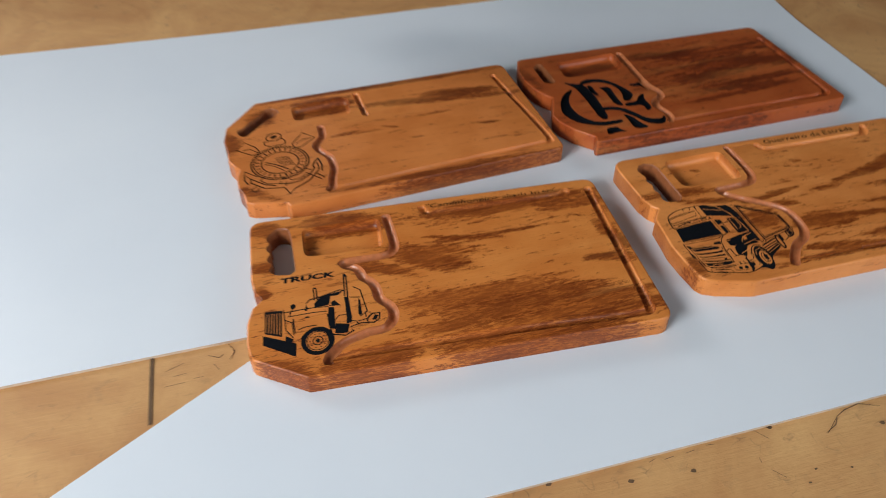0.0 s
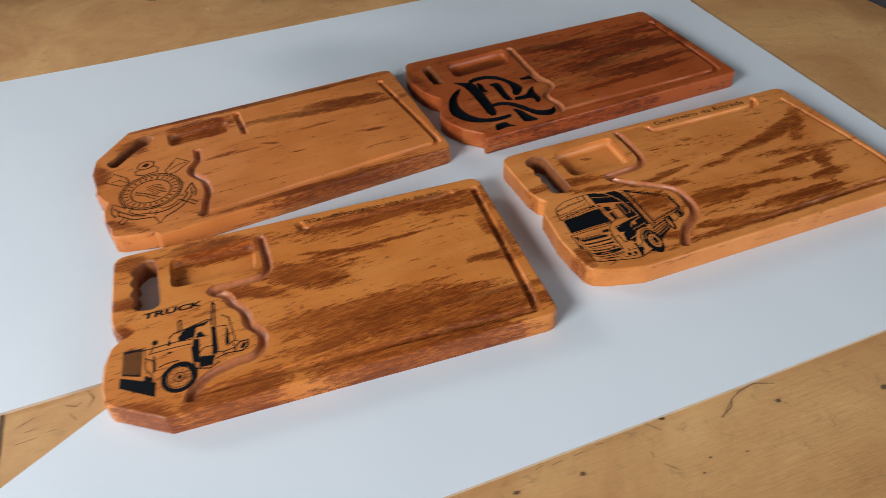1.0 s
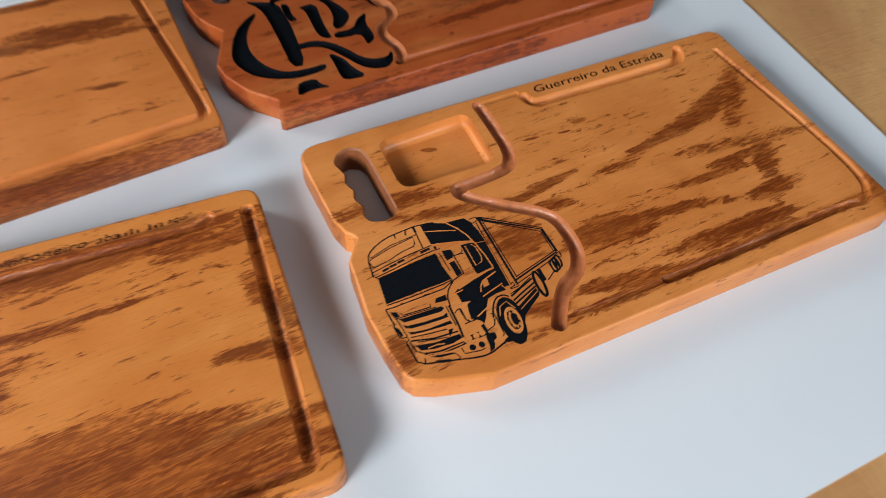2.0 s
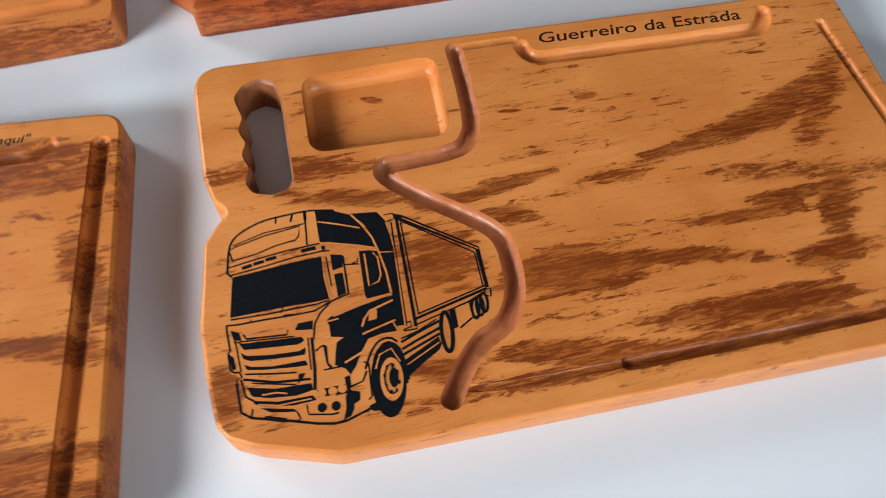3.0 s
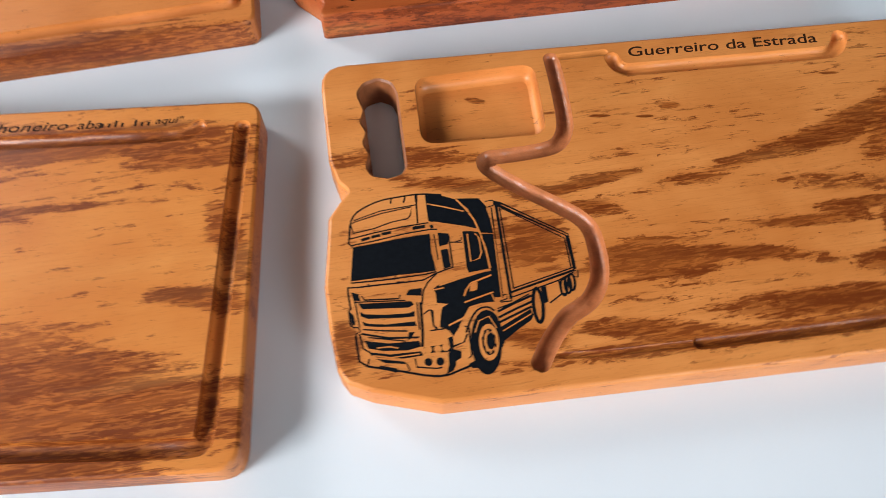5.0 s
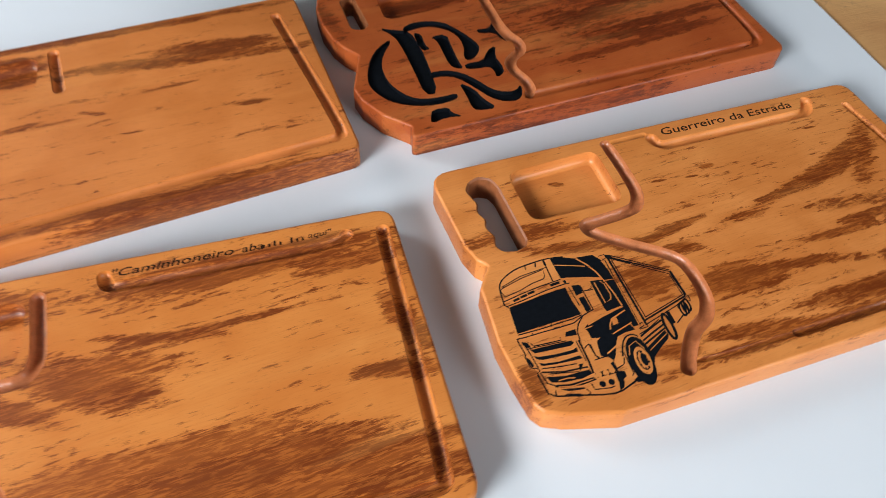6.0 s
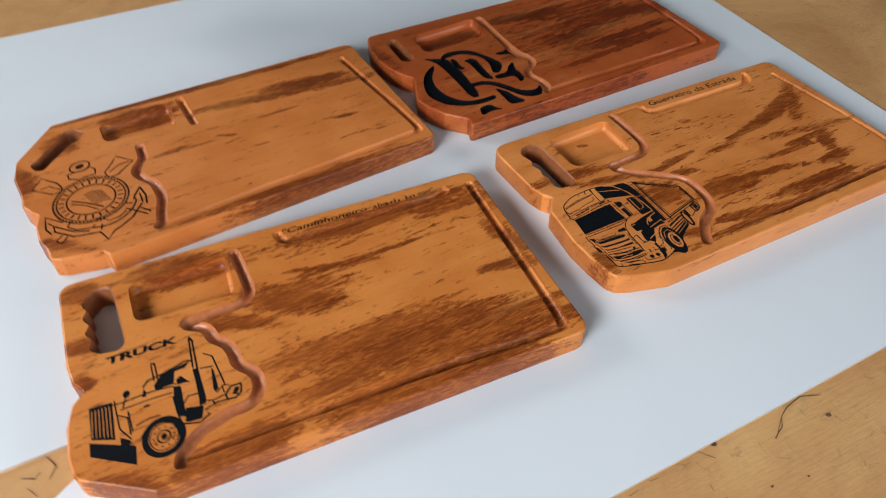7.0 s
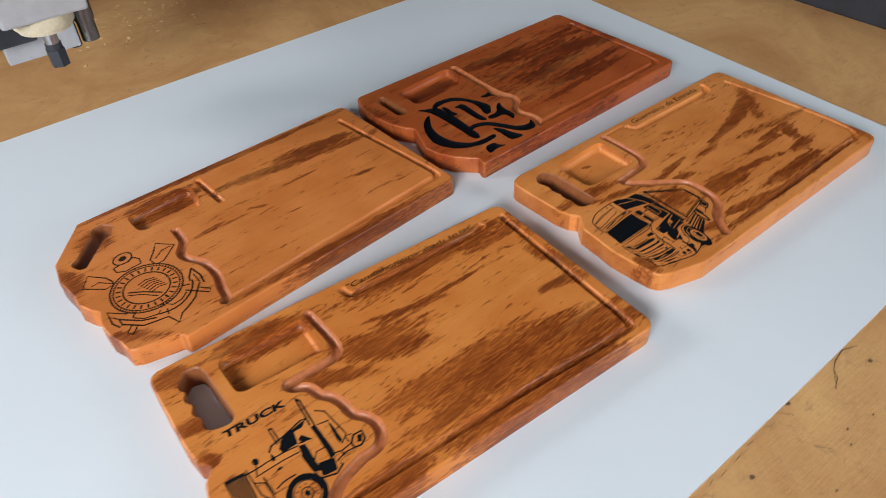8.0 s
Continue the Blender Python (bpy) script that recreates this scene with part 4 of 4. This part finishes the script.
# worn slogan in the slot: first word can be read, the rest only as bars
S0, S1 = (225.2, 243.9), (401.2, 242.9)
u = (Vector(S1) - Vector(S0))
lettering("\"Caminhoneiro", S0, tuple(Vector(S0) + u * 0.54), 8.2, BURN, board_t, label="dark worn slogan lettering", shear=0.22, bold=0.012)
lettering("aba", tuple(Vector(S0) + u * 0.575), tuple(Vector(S0) + u * 0.675), 7.4, BURN, board_t, shear=0.22, bold=0.012)
lettering("aqui\"", tuple(Vector(S0) + u * 0.885), tuple(Vector(S0) + u * 1.0), 7.8, BURN, board_t, shear=0.22, bold=0.012)
a = Art()
for k in range(16):
    if k < 4 or k > 11 or k == 8:
        continue
    p = Vector(S0) + u * (0.57 + 0.0262 * k)
    tall = 3.4 + 2.2 * ((k * 7) % 3 == 0)
    a.line(1.9, (p.x, p.y + 0.6), (p.x + 0.5, p.y + 0.6 + tall))
a.done("worn_lettering", BURN, board_t)

# ---- engraved anchor emblem ----
a = Art()
C = (58.8, 84.0)
for r, w in ((40.3, 1.9), (36.4, 1.5), (26, 2.0)):
    a.oval(w, C, r, r)
for k in range(60):                       # rope twist between the outer rings
    q = radians(6 * k)
    a.line(1.0, (C[0] + 37 * math.cos(q), C[1] + 37 * math.sin(q)), (C[0] + 39.8 * math.cos(q + 0.06), C[1] + 39.8 * math.sin(q + 0.06)))
for k in range(26):                       # ring of small bars where the worn writing is
    q = radians(13.85 * k)
    a.line(2.2, (C[0] + 28.6 * math.cos(q), C[1] + 28.2 * math.sin(q)), (C[0] + 34.4 * math.cos(q), C[1] + 34.4 * math.sin(q)))
for k in range(6):                        # striped pennant in the middle
    a.line(1.6, (C[0] - 6 + 1.5 * k, C[1] + 10 - 4.2 * k), (C[0] + 4 + 1.5 * k, C[1] + 13 - 4.2 * k), (C[0] + 14 + 1.2 * k, C[1] + 9.5 - 4.0 * k))
a.line(2.1, (C[0] - 20, C[1] + 6), (C[0] - 6, C[1] - 4), (C[0] + 10, C[1] - 20))
a.line(1.6, (C[0] - 22, C[1] + 2), (C[0] - 8, C[1] - 8), (C[0] + 4, C[1] - 22))
RING = (58.0, 151.0)
a.oval(1.8, RING, 11.5, 9.5, 20)
a.oval(0, RING, 5.0, 4.2, 20)
a.line(1.9, (2.7, 132.0), (15.6, 148.9), (30.0, 131.7), (33.6, 120.7), (32.3, 114.3), (22.7, 113.3), closed=True)
a.line(1.5, (11.7, 128.5), (21.3, 129.7), (32.1, 117.0))
a.line(1.9, (99.2, 150.8), (115.4, 132.7), (93.8, 114.1), (86.6, 113.9), (83.3, 115.9), (81.5, 125.6), (92.8, 139.9), closed=True)
a.line(1.5, (86.8, 123.5), (99.8, 133.3), (111.5, 133.5))
a.line(2.0, (43.0, 140.4), (43.2, 132.4), (52.1, 126.6), (59.4, 127.7), (71.5, 128.1), (73.2, 137.3), (68.3, 145.2), (61.0, 141.1), (50.5, 142.4), closed=True)
a.line(2.2, (111.0, 79.2), (99.5, 61.6), (103.8, 59.1), (94.7, 43.6), (80.0, 33.1), (65.3, 30.3), (51.3, 34.1), smooth=1)
a.line(2.2, (111.0, 79.2), (113.8, 61.0), (111.6, 46.7), (106.9, 49.6), (92.5, 31.0), (80.5, 23.2), (70.7, 18.4), (62.4, 7.9), (57.0, 23.8), (45.1, 26.2), (31.3, 29.6), (14.7, 46.8), (11.2, 44.3), (6.9, 55.0), (9.0, 75.8), (24.8, 58.8), (15.0, 56.5), (32.5, 38.0), (47.3, 31.0))
a.line(1.8, (108.5, 68.5), (108.1, 51.0))
a.line(1.9, (90.8, 58.1), (97.5, 54.8))
a.line(1.9, (89.4, 49.5), (108.7, 27.6), (112.4, 32.0), (103.8, 42.5))
a.line(1.9, (33.0, 55.7), (27.4, 48.6))
a.line(1.9, (20.9, 37.6), (13.8, 30.9), (17.5, 24.5), (25.7, 33.1))
a.line(1.8, (27.9, 48.1), (35.5, 39.2), (50.4, 34.9), (54.8, 38.7))
a.line(1.8, (66.6, 40.9), (68.7, 37.5), (80.1, 38.8), (89.5, 45.9))
a.line(1.6, (61.5, 36.2), (59.0, 27.0))
a.line(1.6, (10.6, 64.2), (15.0, 56.5), (14.7, 46.8))
a.line(1.4, (58.1, 48.8), (57.6, 42.1))
a.line(1.4, (61.6, 47.9), (61.2, 41.2))
a.line(1.4, (65.5, 47.6), (65.2, 41.2))
a.done("engraved_emblem", BURN, board_a, "fine brown engraved anchor emblem")

# ---- machine parts at the edges ----
def bed_mark(points, w, depth=0.0007):
    bm = bmesh.new()
    p = [Vector(q) for q in points]
    left, right = [], []
    for i in range(len(p)):
        d = (p[min(i + 1, len(p) - 1)] - p[max(i - 1, 0)]).normalized()
        s = Vector((-d.y, d.x)) * (w * (0.25 if i in (0, len(p) - 1) else 0.5))
        left.append(bm.verts.new((p[i] + s).to_3d() + Vector((0, 0, depth))))
        right.append(bm.verts.new((p[i] - s).to_3d() + Vector((0, 0, depth))))
    for i in range(len(p) - 1):
        bm.faces.new((right[i], right[i + 1], left[i + 1], left[i]))
    return bm


tagged(part("scratch", bed_mark([(-0.617, 0.099), (-0.616, -0.001)], 0.008), HOLE), "dark straight slot in the fibreboard bed", "slot", kind="structure")
rnd = random.Random(5)
for line in ([(-0.602, 0.065), (-0.584, 0.072)], [(-0.602, 0.044), (-0.582, 0.045)], [(-0.557, 0.076), (-0.546, 0.070), (-0.541, 0.074)], [(-0.573, 0.048), (-0.563, 0.048)], [(-0.535, 0.087), (-0.529, 0.075), (-0.535, 0.064)], [(-0.552, 0.063), (-0.546, 0.053)], [(-0.594, 0.056), (-0.581, 0.057)], [(0.248, -0.182), (0.257, -0.181), (0.263, -0.188), (0.257, -0.197), (0.247, -0.199)], [(0.033, -0.183), (0.048, -0.177), (0.055, -0.169)], [(-0.081, 1.081), (-0.060, 1.073)], [(-0.223, 0.983), (-0.213, 0.968)],
             [(0.105, -0.169), (0.086, -0.161), (0.067, -0.164), (0.055, -0.169)], [(0.055, -0.169), (0.034, -0.184)], [(-0.037, -0.160), (-0.026, -0.174)], [(-0.152, -0.168), (-0.144, -0.166)], [(-0.136, -0.169), (-0.126, -0.168)], [(-0.113, -0.168), (-0.103, -0.167)], [(-0.090, -0.165), (-0.081, -0.166)], [(-0.047, -0.190), (-0.048, -0.196)], [(-0.043, -0.205), (-0.034, -0.216)]):
    tagged(part("scratch", bed_mark(line, 0.0011), HOLE), "thin dark scratch in the fibreboard bed", "scratch", "marks on the bed")


def knot(c, r):
    bm = bmesh.new()
    vs = [bm.verts.new((c[0] + r * (0.75 + 0.5 * rnd.random()) * math.cos(k * 0.63), c[1] + 0.6 * r * (0.75 + 0.5 * rnd.random()) * math.sin(k * 0.63), 0.0008)) for k in range(10)]
    bm.faces.new(vs)
    return tagged(part("pit", bm, HOLE), "small dark pit in the fibreboard bed", "pit", "marks on the bed")


for c in ((0.250, -0.192), (0.252, -0.223), (0.197, -0.212)):
    knot(c, 0.005)
for c in ((-0.253, -0.165), (-0.177, -0.182), (-0.019, -0.161)):
    knot(c, 0.0032)
for c in ((-0.018, -0.163), (0.094, -0.187), (-0.115, -0.187)):
    knot(c, 0.003)
for c in ((-0.002, -0.215), (0.032, -0.222), (-0.016, -0.226), (-0.070, -0.242), (-0.065, 1.073), (-0.211, 0.978)):
    knot(c, 0.0017)


bm = bmesh.new()
for k in range(150):
    cx, cy = (-0.182, 1.175)
    x, y, r = cx + rnd.gauss(0, 0.10), cy + rnd.gauss(0, 0.07), 0.0007 + 0.0018 * rnd.random() ** 2
    bmesh.ops.create_icosphere(bm, subdivisions=1, radius=r, matrix=Matrix.Translation((x, y, r * 0.5)) @ Matrix.Rotation(rnd.random() * 3, 4, "Z") @ Matrix.Diagonal((1, 2.2, 0.6, 1)))
tagged(part("sawdust", bm, CRUMB), "pale sawdust crumbs on the machine bed", "sawdust", kind="stuff")


def rod(bm, c, r, z0, z1, sides=24):
    bmesh.ops.create_cone(bm, cap_ends=True, segments=sides, radius1=r, radius2=r, depth=z1 - z0, matrix=Matrix.Translation((c[0], c[1], (z0 + z1) / 2)))


def smooth_sides(ob):
    shade(ob.data, 40)
    return ob


spindle = tagged(new("milling_spindle"), "grey milling spindle with black collet above the bed", "spindle")
spindle.location = (-0.387, 0.744, 0)
bm = bmesh.new()
rod(bm, (0, 0), 0.0125, 0.149, 0.172, 6)
rod(bm, (0, 0), 0.0105, 0.172, 0.180, 20)
smooth_sides(part("collet", bm, DARK, spindle, "black collet nut"))
bm = bmesh.new()
rod(bm, (0, 0), 0.009, 0.178, 0.205)
smooth_sides(part("shaft", bm, STEEL, spindle))
bm = bmesh.new()
rod(bm, (0, 0), 0.034, 0.203, 0.210, 32)
rod(bm, (0, 0), 0.038, 0.209, 0.225, 32)
smooth_sides(part("nose_plate", bm, DUST, spindle, "plate caked with pale sawdust"))
bm = bmesh.new()
box(bm, -0.055, -0.040, 0.224, 0.052, 0.075, 0.36, 0.004)
part("clamp_block", bm, ALU, spindle)
bm = bmesh.new()
box(bm, -0.050, 0.10, 0.124, 0.052, 0.112, 0.36, 0.002)
part("backing_plate", bm, ALU, spindle)
bm = bmesh.new()
rod(bm, (0.074, 0.131), 0.0130, 0.118, 0.36)
rod(bm, (0.074, 0.131), 0.0150, 0.150, 0.36)
smooth_sides(part("guide_post", bm, DARKSTEEL, spindle, "dark turned steel guide post"))
bm = bmesh.new()
box(bm, -0.062, 0.0755, 0.158, -0.004, 0.0985, 0.36, 0.004)
part("motor_bracket", bm, DARK, spindle, "dark bracket behind the clamp")
bm = bmesh.new()
rod(bm, (0.049, 0.131), 0.0095, 0.114, 0.36)
smooth_sides(part("dust_rod", bm, DARK, spindle, "black rod beside the guide post"))
bm = bmesh.new()
box(bm, 0.086, 0.150, 0.190, 0.116, 0.160, 0.36, 0.002)
part("side_plate", bm, ALU, spindle)
bm = bmesh.new()
box(bm, -0.03, 0.074, 0.335, 0.03, 0.757, 0.365, 0.004)
part("carriage_arm", bm, ALU, spindle)
gantry = tagged(new("machine_gantry"), "dark steel gantry of the milling machine", "machine")
bm = bmesh.new()
box(bm, -1.35, 1.50, 0.32, 0.97, 1.62, 0.44, 0.004)
part("beam", bm, DARK, gantry)
for x in (-1.39, 0.94):
    bm = bmesh.new()
    box(bm, x, 1.45, 0.078, x + 0.03, 1.67, 0.46, 0.003)
    part("side_plate", bm, DARK, gantry)
for x in (-1.44, 0.856):
    rail = tagged(new("machine_rail"), "dark painted steel side rail of the machine", "rail", "rails of the machine")
    bm = bmesh.new()
    box(bm, x, -0.74, 0.0, x + 0.15, 1.88, 0.062, 0.004)
    part("profile", bm, DARK, rail)
    bm = bmesh.new()
    box(bm, x + 0.05, -0.74, 0.062, x + 0.10, 1.88, 0.078, 0.003)
    part("guide", bm, STEEL, rail, "bright steel linear guide")


# the steel frame that carries the bed
FRAME_STEEL = plain("frame_steel", (0.07, 0.075, 0.08), 0.5, 0.4)
machine_stand = new("machine_stand")
machine_stand.matrix_world = pose(-0.24, 0.575, -0.9)
for fx in (-1.2, 1.2):
    for fy in (-1.27, 1.27):
        fb = bmesh.new()
        box(fb, fx - 0.04, fy - 0.04, 0.0, fx + 0.04, fy + 0.04, 0.79, 0.004)
        part("leg", fb, FRAME_STEEL, machine_stand)
for fx in (-1.2, 1.2):
    fb = bmesh.new()
    box(fb, fx - 0.04, -1.31, 0.79, fx + 0.04, 1.31, 0.87, 0.004)
    part("beam", fb, FRAME_STEEL, machine_stand)
tagged(machine_stand, "dark painted steel stand under the machine bed", "stand")
